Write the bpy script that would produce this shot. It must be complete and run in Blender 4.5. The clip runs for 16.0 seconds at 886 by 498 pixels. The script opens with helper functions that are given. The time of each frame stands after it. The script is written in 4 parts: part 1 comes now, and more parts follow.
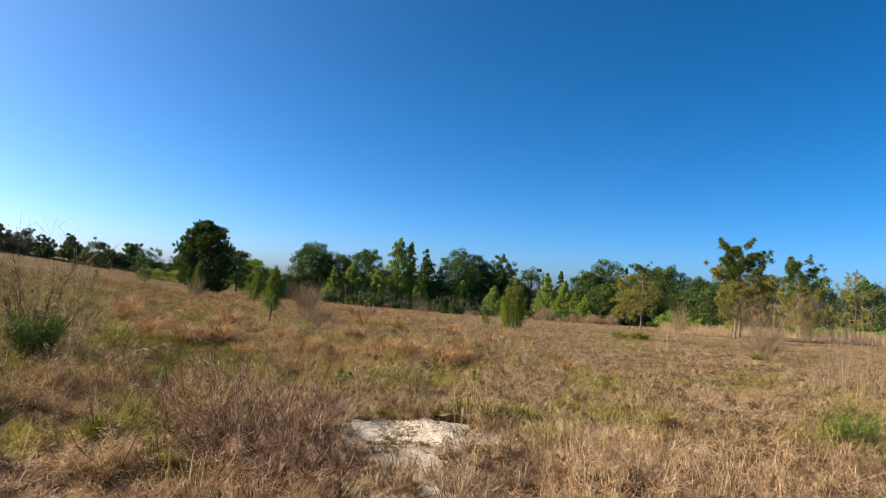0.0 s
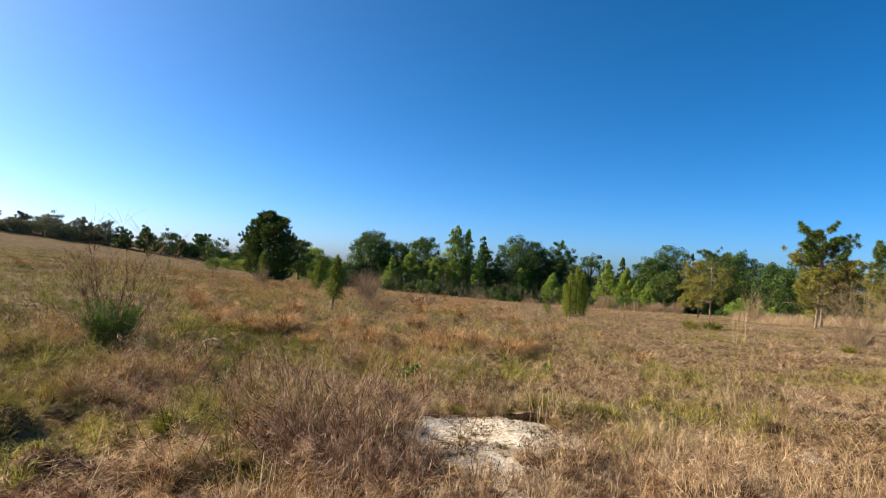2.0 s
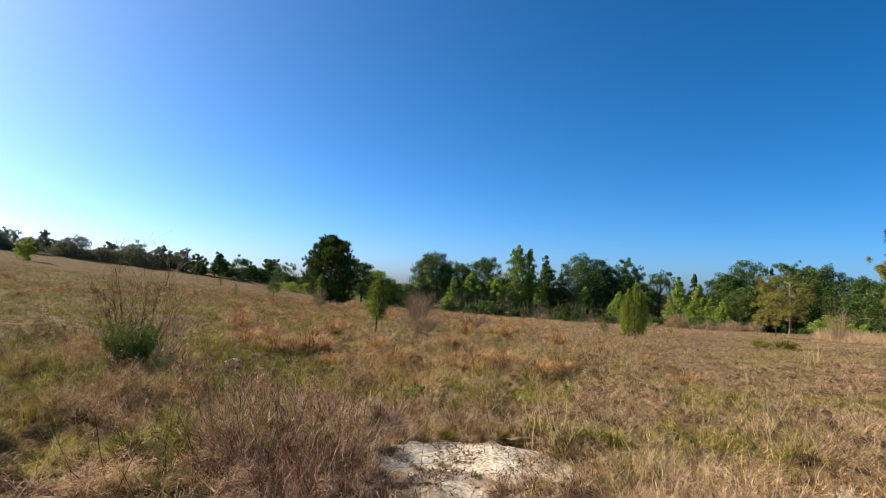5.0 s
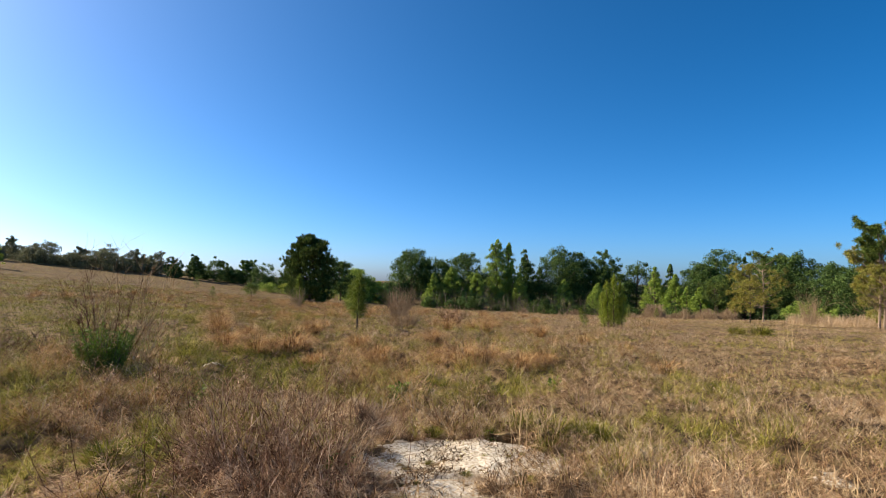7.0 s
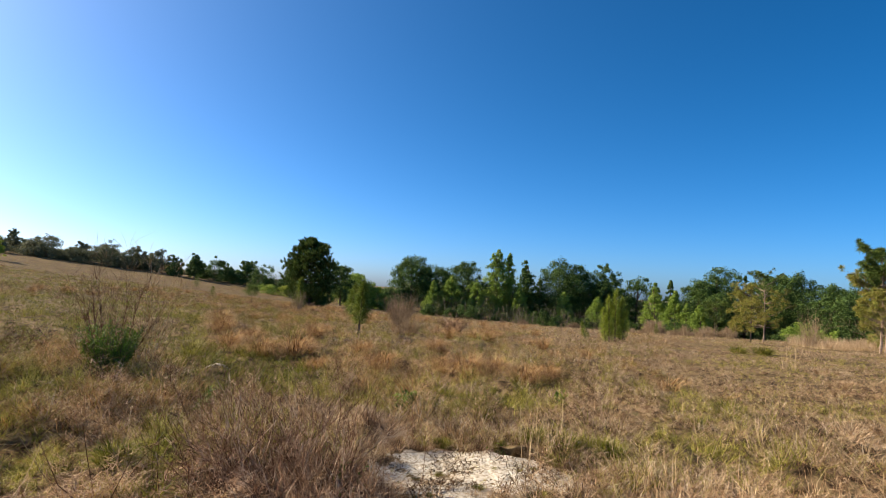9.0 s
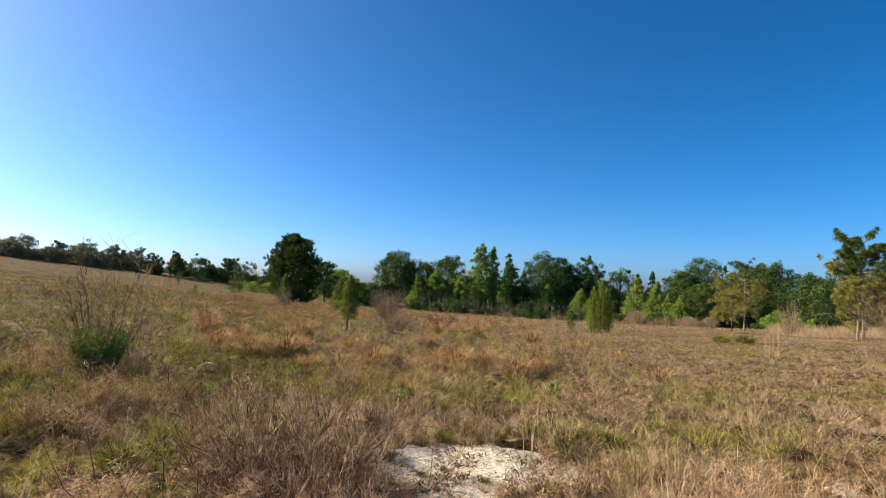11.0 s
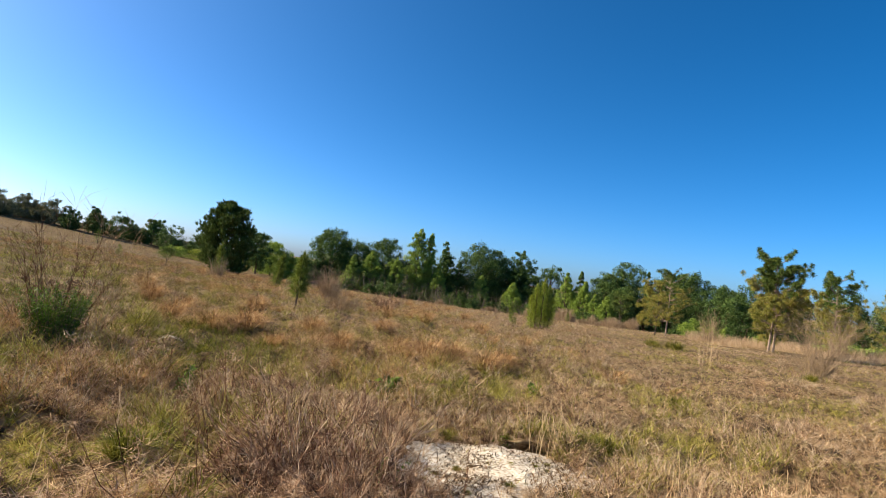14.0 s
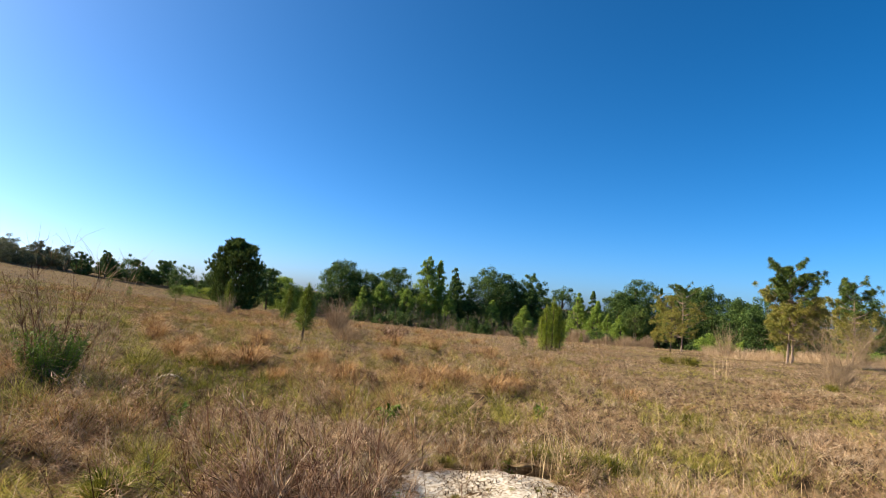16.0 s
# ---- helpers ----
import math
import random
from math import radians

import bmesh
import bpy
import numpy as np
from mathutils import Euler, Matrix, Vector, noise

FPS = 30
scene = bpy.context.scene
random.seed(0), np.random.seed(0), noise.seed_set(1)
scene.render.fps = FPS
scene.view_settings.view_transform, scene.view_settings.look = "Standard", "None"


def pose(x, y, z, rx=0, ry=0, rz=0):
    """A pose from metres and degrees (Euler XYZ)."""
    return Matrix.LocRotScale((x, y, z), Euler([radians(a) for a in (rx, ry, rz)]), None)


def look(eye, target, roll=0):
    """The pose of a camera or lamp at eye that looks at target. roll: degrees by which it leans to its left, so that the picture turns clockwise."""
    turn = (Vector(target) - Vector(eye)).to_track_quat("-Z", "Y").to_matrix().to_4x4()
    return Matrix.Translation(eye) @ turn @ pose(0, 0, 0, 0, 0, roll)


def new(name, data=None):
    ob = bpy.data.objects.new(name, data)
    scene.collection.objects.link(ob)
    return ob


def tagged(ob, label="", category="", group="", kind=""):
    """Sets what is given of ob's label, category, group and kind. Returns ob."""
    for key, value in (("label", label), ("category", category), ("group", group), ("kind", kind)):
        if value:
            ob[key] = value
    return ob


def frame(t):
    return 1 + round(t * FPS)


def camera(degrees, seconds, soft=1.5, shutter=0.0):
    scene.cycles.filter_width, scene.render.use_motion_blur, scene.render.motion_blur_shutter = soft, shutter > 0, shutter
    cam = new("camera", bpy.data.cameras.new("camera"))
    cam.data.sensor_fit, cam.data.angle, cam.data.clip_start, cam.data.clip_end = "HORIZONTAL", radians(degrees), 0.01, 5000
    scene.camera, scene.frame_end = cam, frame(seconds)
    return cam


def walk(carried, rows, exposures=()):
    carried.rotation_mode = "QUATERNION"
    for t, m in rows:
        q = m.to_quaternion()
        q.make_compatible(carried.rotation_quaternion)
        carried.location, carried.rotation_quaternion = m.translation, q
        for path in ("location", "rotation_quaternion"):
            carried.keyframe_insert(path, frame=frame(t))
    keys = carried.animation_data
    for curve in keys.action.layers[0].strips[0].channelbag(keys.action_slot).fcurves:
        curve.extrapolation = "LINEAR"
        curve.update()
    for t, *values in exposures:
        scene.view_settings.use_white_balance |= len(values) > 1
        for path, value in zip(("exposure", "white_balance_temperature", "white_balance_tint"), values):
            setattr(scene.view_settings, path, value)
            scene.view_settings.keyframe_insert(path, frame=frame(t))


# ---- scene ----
cam = camera(76, 16.0, soft=0.6)
# seconds, place in metres, turn in degrees
PATH = [
    (0, 0.0006, 0.0001, 1.4007, 93.303, -3.554, -7.913),
    (0.5, -0.0762, 0.1459, 1.4136, 91.879, -3.415, -7.296),
    (1, -0.1446, 0.2288, 1.4177, 91.469, -3.364, -6.225),
    (1.5, -0.1279, 0.3087, 1.4068, 91.562, -3.317, -3.89),
    (2, -0.1099, 0.3437, 1.414, 91.694, -3.27, -2.209),
    (2.5, 0.0049, 0.3893, 1.3957, 91.927, -3.328, -0.733),
    (3, 0.1439, 0.545, 1.3775, 91.937, -3.409, 1.101),
    (3.5, 0.3792, 0.6042, 1.3843, 91.985, -3.273, 3.174),
    (4, 0.5446, 0.6192, 1.3896, 92.324, -2.91, 4.565),
    (4.2, 0.5975, 0.624, 1.3913, 92.614, -2.556, 4.842),
    (6.3, 0.6034, 0.6781, 1.382, 94.0, -0.895, 2.929),
    (6.5, 0.5959, 0.6829, 1.3835, 93.865, -0.609, 2.649),
    (7, 0.5726, 0.6978, 1.3883, 93.173, -0.727, 2.38),
    (7.5, 0.5435, 0.7129, 1.3895, 92.415, -1.27, 1.898),
    (8, 0.5014, 0.7276, 1.3975, 92.582, -1.819, 1.666),
    (8.5, 0.4627, 0.7078, 1.4004, 93.691, -2.048, 2.062),
    (9, 0.4378, 0.7103, 1.3986, 93.975, -2.804, 2.293),
    (9.2, 0.4298, 0.7111, 1.398, 93.788, -3.065, 2.29),
    (11.3, 0.2768, 0.7246, 1.3929, 93.477, -1.986, 0.396),
    (11.5, 0.262, 0.7314, 1.3905, 93.536, -3.113, 0.117),
    (12, 0.2157, 0.7526, 1.383, 92.744, -4.669, -0.808),
    (12.5, 0.1288, 0.7885, 1.3778, 93.089, -2.952, -1.252),
    (13, -0.0402, 0.8931, 1.3778, 93.368, -1.337, -1.631),
    (13.5, -0.3087, 0.8965, 1.3865, 92.504, -2.559, -4.469),
    (14, -0.4455, 0.8648, 1.4299, 92.427, -6.85, -6.359),
    (14.5, -0.379, 0.8905, 1.4287, 93.954, -7.289, -6.472),
    (15, -0.3267, 0.9032, 1.4195, 94.655, -6.457, -6.781),
    (15.5, -0.304, 0.92, 1.4063, 95.156, -4.994, -6.749),
    (16, -0.2655, 0.9287, 1.4005, 95.039, -4.028, -5.203),
]
walk(cam, [(t, pose(x, y, z, rx, ry, rz)) for t, x, y, z, rx, ry, rz in PATH],
     exposures=[(0.0, 0.86), (1.0, 0.91), (2.0, 0.90), (3.5, 0.85), (9.0, 0.84), (12.0, 0.87), (14.0, 0.96), (16.0, 0.98)])

# ---- light ----
SUN_AZ, SUN_EL = -77.0, 34.0  # degrees from north (+y) towards east, and above the horizon
world = bpy.data.worlds.new("sky")
scene.world = world
world.use_nodes = True
_n, _l = world.node_tree.nodes, world.node_tree.links
_sky = _n.new("ShaderNodeTexSky")
_sky.sky_type, _sky.sun_disc = "NISHITA", False
_sky.sun_elevation, _sky.sun_rotation = radians(SUN_EL), radians(SUN_AZ)
_sky.air_density, _sky.dust_density, _sky.ozone_density, _sky.altitude = 0.545, 2.0, 5.6, 500
_hsv = _n.new("ShaderNodeHueSaturation")
_hsv.inputs["Hue"].default_value = 0.491
_hsv.inputs["Saturation"].default_value = 1.21
_deep = _n.new("ShaderNodeGamma")
_deep.inputs["Gamma"].default_value = 1.12
_l.new(_sky.outputs[0], _deep.inputs["Color"])
_l.new(_deep.outputs[0], _hsv.inputs["Color"])
_l.new(_hsv.outputs[0], _n["Background"].inputs[0])
_n["Background"].inputs[1].default_value = 0.0965
sun = new("sun", bpy.data.lights.new("sun", "SUN"))
sun.data.energy, sun.data.angle, sun.data.color = 5.0, radians(0.53), (1.0, 0.87, 0.655)
_d = Vector((math.sin(radians(SUN_AZ)) * math.cos(radians(SUN_EL)), math.cos(radians(SUN_AZ)) * math.cos(radians(SUN_EL)), math.sin(radians(SUN_EL))))
sun.matrix_world = look(_d * 60, (0, 0, 0))

# ---- materials ----
def material(name, ramp, rough=0.6, translucent=0.0, per="island", patch=0.0, patch_scale=0.4, grain_scale=60.0, bump=0.0, spec=0.07, clump=0.0, clump_scale=6.0, own=1.0):
    """ramp: colours spread over the random value; own: how far single blades differ; patch and clump: how far broad stains and tufts shift it."""
    m = bpy.data.materials.new(name)
    m.use_nodes = True
    nt = m.node_tree
    n, l = nt.nodes, nt.links
    b = n["Principled BSDF"]
    b.inputs["Roughness"].default_value = rough
    b.inputs["Specular IOR Level"].default_value = spec
    geo, tex = n.new("ShaderNodeNewGeometry"), n.new("ShaderNodeTexCoord")
    rnd = n.new("ShaderNodeObjectInfo").outputs["Random"] if per == "object" else geo.outputs["Random Per Island"]
    if per == "noise":
        g = n.new("ShaderNodeTexNoise")
        g.inputs["Scale"].default_value, g.inputs["Detail"].default_value = grain_scale, 6
        l.new(tex.outputs["Object"], g.inputs["Vector"])
        wide = n.new("ShaderNodeMapRange")
        wide.inputs["From Min"].default_value, wide.inputs["From Max"].default_value = 0.3, 0.7
        l.new(g.outputs["Fac"], wide.inputs["Value"])
        rnd = wide.outputs[0]
    if own < 1:
        near = n.new("ShaderNodeMath")
        near.operation = "MULTIPLY_ADD"
        l.new(rnd, near.inputs[0])
        near.inputs[1].default_value, near.inputs[2].default_value = own, 0.5 - 0.5 * own
        rnd = near.outputs[0]
    broad = n.new("ShaderNodeTexNoise")
    broad.inputs["Scale"].default_value, broad.inputs["Detail"].default_value = patch_scale, 4
    l.new(geo.outputs["Position"], broad.inputs["Vector"])
    mad = n.new("ShaderNodeMath")
    mad.operation = "MULTIPLY_ADD"
    l.new(broad.outputs["Fac"], mad.inputs[0])
    mad.inputs[1].default_value = patch
    sub = n.new("ShaderNodeMath")
    sub.operation = "SUBTRACT"
    l.new(rnd, sub.inputs[0])
    sub.inputs[1].default_value = patch * 0.5
    l.new(sub.outputs[0], mad.inputs[2])
    value = mad.outputs[0]
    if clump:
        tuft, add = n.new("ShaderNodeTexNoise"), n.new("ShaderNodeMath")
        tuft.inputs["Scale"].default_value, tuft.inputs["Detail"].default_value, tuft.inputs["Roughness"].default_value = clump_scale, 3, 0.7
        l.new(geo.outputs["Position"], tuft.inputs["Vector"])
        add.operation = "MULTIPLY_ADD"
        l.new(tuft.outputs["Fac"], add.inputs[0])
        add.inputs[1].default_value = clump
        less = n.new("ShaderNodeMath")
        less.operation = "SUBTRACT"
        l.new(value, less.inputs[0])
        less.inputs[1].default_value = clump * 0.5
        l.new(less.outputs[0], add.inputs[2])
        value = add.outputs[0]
    cr = n.new("ShaderNodeValToRGB")
    el = cr.color_ramp.elements
    for i, c in enumerate(ramp):
        e = el[i] if i < 2 else el.new(1.0)
        e.color = (*c, 1)
    for i, e in enumerate(list(el)):
        e.position = i / (len(ramp) - 1)
    l.new(value, cr.inputs[0])
    colour = cr.outputs[0]
    l.new(colour, b.inputs["Base Color"])
    if bump:
        g2, bp = n.new("ShaderNodeTexNoise"), n.new("ShaderNodeBump")
        g2.inputs["Scale"].default_value, g2.inputs["Detail"].default_value = grain_scale, 8
        l.new(tex.outputs["Object"], g2.inputs["Vector"])
        bp.inputs["Strength"].default_value, bp.inputs["Distance"].default_value = bump, 0.02
        l.new(g2.outputs["Fac"], bp.inputs["Height"])
        l.new(bp.outputs[0], b.inputs["Normal"])
    if translucent:
        tr, mx = n.new("ShaderNodeBsdfTranslucent"), n.new("ShaderNodeMixShader")
        l.new(colour, tr.inputs[0])
        mx.inputs[0].default_value = translucent
        l.new(b.outputs[0], mx.inputs[1])
        l.new(tr.outputs[0], mx.inputs[2])
        l.new(mx.outputs[0], n["Material Output"].inputs[0])
    return m


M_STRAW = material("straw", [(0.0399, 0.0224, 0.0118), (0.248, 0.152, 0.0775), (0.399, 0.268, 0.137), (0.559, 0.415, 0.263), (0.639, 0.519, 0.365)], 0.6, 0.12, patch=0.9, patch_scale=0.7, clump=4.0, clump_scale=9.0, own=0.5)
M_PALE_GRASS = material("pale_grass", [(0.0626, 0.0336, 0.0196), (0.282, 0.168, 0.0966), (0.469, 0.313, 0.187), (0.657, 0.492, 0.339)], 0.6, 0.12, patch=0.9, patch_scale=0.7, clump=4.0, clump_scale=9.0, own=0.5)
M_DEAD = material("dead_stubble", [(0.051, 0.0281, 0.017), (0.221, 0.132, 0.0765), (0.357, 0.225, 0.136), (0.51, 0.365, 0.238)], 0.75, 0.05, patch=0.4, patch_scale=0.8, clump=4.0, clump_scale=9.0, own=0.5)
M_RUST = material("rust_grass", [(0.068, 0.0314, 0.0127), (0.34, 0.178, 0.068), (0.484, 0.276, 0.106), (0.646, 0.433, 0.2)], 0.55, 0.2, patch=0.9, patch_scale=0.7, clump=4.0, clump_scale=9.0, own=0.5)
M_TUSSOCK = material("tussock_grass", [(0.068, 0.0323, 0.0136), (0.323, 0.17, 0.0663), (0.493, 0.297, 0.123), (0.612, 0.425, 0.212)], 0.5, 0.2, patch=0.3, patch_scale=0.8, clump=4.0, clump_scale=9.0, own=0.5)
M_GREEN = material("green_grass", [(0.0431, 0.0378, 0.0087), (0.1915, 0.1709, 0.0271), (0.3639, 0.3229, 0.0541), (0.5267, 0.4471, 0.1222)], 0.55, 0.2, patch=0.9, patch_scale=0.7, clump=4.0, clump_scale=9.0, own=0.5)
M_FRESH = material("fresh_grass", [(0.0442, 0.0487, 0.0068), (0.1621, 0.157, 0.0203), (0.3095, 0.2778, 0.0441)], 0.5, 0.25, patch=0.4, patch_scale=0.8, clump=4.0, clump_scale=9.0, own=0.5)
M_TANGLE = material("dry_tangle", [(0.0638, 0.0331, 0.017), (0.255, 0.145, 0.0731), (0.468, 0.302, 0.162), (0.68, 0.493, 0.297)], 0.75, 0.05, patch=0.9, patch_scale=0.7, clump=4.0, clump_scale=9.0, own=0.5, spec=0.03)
# litter brown, deepened so that gaps between tufts look shaded
M_LITTER_SHADE = material("litter_and_shade", [(0.017, 0.0102, 0.0051), (0.0638, 0.0357, 0.0179), (0.162, 0.0978, 0.051)], 0.85, 0.0, patch=0.4, patch_scale=1.5, clump=1.0)
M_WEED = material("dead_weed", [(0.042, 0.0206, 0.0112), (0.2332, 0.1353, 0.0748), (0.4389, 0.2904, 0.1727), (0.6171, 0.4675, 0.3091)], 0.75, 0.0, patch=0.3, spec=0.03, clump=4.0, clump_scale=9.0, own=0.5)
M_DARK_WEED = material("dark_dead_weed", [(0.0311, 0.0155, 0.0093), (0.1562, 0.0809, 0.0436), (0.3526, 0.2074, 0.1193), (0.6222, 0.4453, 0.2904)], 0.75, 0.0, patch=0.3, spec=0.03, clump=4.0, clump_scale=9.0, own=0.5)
M_GOLD = material("golden_grass", [(0.33, 0.215, 0.115), (0.50, 0.345, 0.195), (0.62, 0.45, 0.275)], 0.6, 0.15, patch=0.3, patch_scale=0.5)
M_PALE = material("pale_stalk", [(0.306, 0.204, 0.102), (0.425, 0.306, 0.162), (0.51, 0.391, 0.238)], 0.6, 0.0, patch=0.2)
M_GROUND = material("dry_soil", [(0.0246, 0.0157, 0.009), (0.0728, 0.047, 0.0246), (0.1456, 0.0963, 0.0493), (0.2296, 0.159, 0.0829), (0.1568, 0.1254, 0.0504)], 0.95, 0, "noise", patch=0.9, patch_scale=0.5, grain_scale=9.0, bump=1.0, spec=0.05, clump=1.2, clump_scale=2.5)
M_SAND = material("pale_sand", [(0.212, 0.153, 0.102), (0.425, 0.348, 0.255), (0.544, 0.468, 0.365), (0.612, 0.544, 0.442), (0.663, 0.603, 0.51)], 0.95, 0, "noise", patch=0.7, patch_scale=3.0, grain_scale=45.0, bump=0.5, spec=0.05, clump=0.35, clump_scale=14.0)
M_BARK = material("bark", [(0.0595, 0.0425, 0.0298), (0.119, 0.085, 0.0595), (0.17, 0.128, 0.0935)], 0.9, 0, "noise", patch=0.3, grain_scale=9.0, bump=0.8, spec=0.15)
M_PALE_BARK = material("pale_bark", [(0.16, 0.11, 0.08), (0.28, 0.20, 0.145), (0.38, 0.285, 0.21)], 0.9, 0, "noise", patch=0.3, grain_scale=9.0, bump=0.6, spec=0.15)
M_OAK = material("oak_leaves", [(0.026, 0.050, 0.014), (0.072, 0.122, 0.031), (0.155, 0.215, 0.052)], 0.5, 0.25, patch=0.5, patch_scale=0.4, clump=0.7, clump_scale=1.5)
M_LEAF = material("bright_leaves", [(0.10, 0.165, 0.024), (0.23, 0.315, 0.052), (0.36, 0.435, 0.088)], 0.5, 0.35, patch=0.4, patch_scale=0.6, clump=0.6, clump_scale=1.5)
M_LIME = material("lime_leaves", [(0.12, 0.16, 0.018), (0.27, 0.32, 0.04), (0.43, 0.46, 0.08)], 0.45, 0.35, patch=0.4)
M_SHRUB = material("shrub_leaves", [(0.051, 0.0978, 0.0102), (0.111, 0.183, 0.0204), (0.196, 0.272, 0.0425)], 0.45, 0.25, patch=0.4, patch_scale=2.0)
M_PINE = material("pine_needles", [(0.035, 0.060, 0.012), (0.105, 0.150, 0.030), (0.21, 0.25, 0.056)], 0.5, 0.2, patch=0.5, patch_scale=0.7)
M_DARK_PINE = material("dark_pine_needles", [(0.03, 0.05, 0.012), (0.085, 0.125, 0.027), (0.17, 0.21, 0.05)], 0.5, 0.15, patch=0.4, patch_scale=0.7)
M_PINE_Y = material("yellowed_needles", [(0.09, 0.115, 0.020), (0.22, 0.225, 0.040), (0.35, 0.315, 0.070), (0.38, 0.27, 0.08)], 0.5, 0.2, patch=0.8, patch_scale=0.5)
M_SAPLING = material("sapling_needles", [(0.0425, 0.068, 0.0085), (0.14, 0.183, 0.0238), (0.289, 0.315, 0.0595)], 0.45, 0.2, patch=0.4, patch_scale=2.0, clump=0.8, clump_scale=5.0)
M_FAR = material("far_leaves", [(0.075, 0.088, 0.045), (0.155, 0.16, 0.085), (0.25, 0.235, 0.13)], 0.6, 0.25, patch=0.9, patch_scale=0.10)
M_BRUSH = material("grey_brush", [(0.17, 0.111, 0.0612), (0.289, 0.2, 0.119), (0.408, 0.302, 0.191)], 0.8, 0, patch=0.3, spec=0.03)
M_TWIG = material("bare_twigs", [(0.068, 0.0527, 0.0382), (0.136, 0.106, 0.0782), (0.23, 0.183, 0.14)], 0.85, 0, patch=0.3, spec=0.03)
M_STEM = material("dark_stem", [(0.0595, 0.0238, 0.0119), (0.128, 0.0553, 0.0298), (0.204, 0.102, 0.0595)], 0.7, 0, patch=0.3, spec=0.03)

# ---- mesh tools ----
RNG = np.random.default_rng(7)


class Builder:
    """Gathers vertices, quads and triangles, and makes one mesh of them."""

    def __init__(self):
        self.v, self.q, self.t, self.n = [], [], [], 0

    def add(self, v, q=None, t=None):
        v = np.asarray(v, float).reshape(-1, 3)
        if q is not None and len(q):
            self.q.append(np.asarray(q, np.int64).reshape(-1, 4) + self.n)
        if t is not None and len(t):
            self.t.append(np.asarray(t, np.int64).reshape(-1, 3) + self.n)
        self.v.append(v)
        self.n += len(v)
        return self

    def grow(self, ring, v):
        """Goes on from the three vertices of an earlier ring through further rings of three."""
        v = np.asarray(v, float).reshape(-1, 3, 3)
        rings = [np.asarray(ring)] + [self.n + 3 * k + np.arange(3) for k in range(len(v))]
        for a, c in zip(rings, rings[1:]):
            self.q.append(np.stack([a, np.roll(a, -1), np.roll(c, -1), c], 1))
        self.v.append(v.reshape(-1, 3))
        self.n += 3 * len(v)

    def mesh(self, name, mat, smooth=False):
        v = np.concatenate(self.v)
        q = np.concatenate(self.q) if self.q else np.zeros((0, 4), np.int64)
        t = np.concatenate(self.t) if self.t else np.zeros((0, 3), np.int64)
        me = bpy.data.meshes.new(name)
        me.vertices.add(len(v))
        me.vertices.foreach_set("co", v.astype(np.float32).ravel())
        me.loops.add(q.size + t.size)
        me.loops.foreach_set("vertex_index", np.concatenate([q.ravel(), t.ravel()]).astype(np.int32))
        me.polygons.add(len(q) + len(t))
        start = np.concatenate([np.arange(len(q)) * 4, q.size + np.arange(len(t)) * 3]).astype(np.int32)
        me.polygons.foreach_set("loop_start", start)
        me.polygons.foreach_set("use_smooth", np.full(len(q) + len(t), smooth))
        me.update(calc_edges=True)
        me.materials.append(mat)
        return me


def thing(name, builder, mat, at=(0, 0, 0), label="", category="", group="", kind="", smooth=False):
    ob = new(name, builder.mesh(name, mat, smooth))
    ob.location = at
    return tagged(ob, label, category, group, kind)


def holder(name, at, label, category, group=""):
    ob = new(name)
    ob.empty_display_size = 0.2
    ob.location = at
    return tagged(ob, label, category, group)


def part(name, builder, mat, parent, label="", smooth=False):
    ob = new(name, builder.mesh(name, mat, smooth))
    ob.parent = parent
    return tagged(ob, label)


def tube(b, pts, radii, sides=6):
    """A tapered tube along pts."""
    pts, radii = np.asarray(pts, float), np.asarray(radii, float)
    d = np.gradient(pts, axis=0)
    d /= np.linalg.norm(d, axis=1, keepdims=True) + 1e-9
    ref = np.where(np.abs(d[:, 2:3]) > 0.9, np.array([[1.0, 0, 0]]), np.array([[0, 0, 1.0]]))
    u = np.cross(ref, d)
    u /= np.linalg.norm(u, axis=1, keepdims=True) + 1e-9
    w = np.cross(d, u)
    a = np.arange(sides) * 2 * np.pi / sides
    ring = pts[:, None] + radii[:, None, None] * (np.cos(a)[None, :, None] * u[:, None] + np.sin(a)[None, :, None] * w[:, None])
    k, idx = len(pts), np.arange(sides)
    q = [np.stack([i * sides + idx, i * sides + (idx + 1) % sides, (i + 1) * sides + (idx + 1) % sides, (i + 1) * sides + idx], 1) for i in range(k - 1)]
    b.add(ring.reshape(-1, 3), np.concatenate(q))


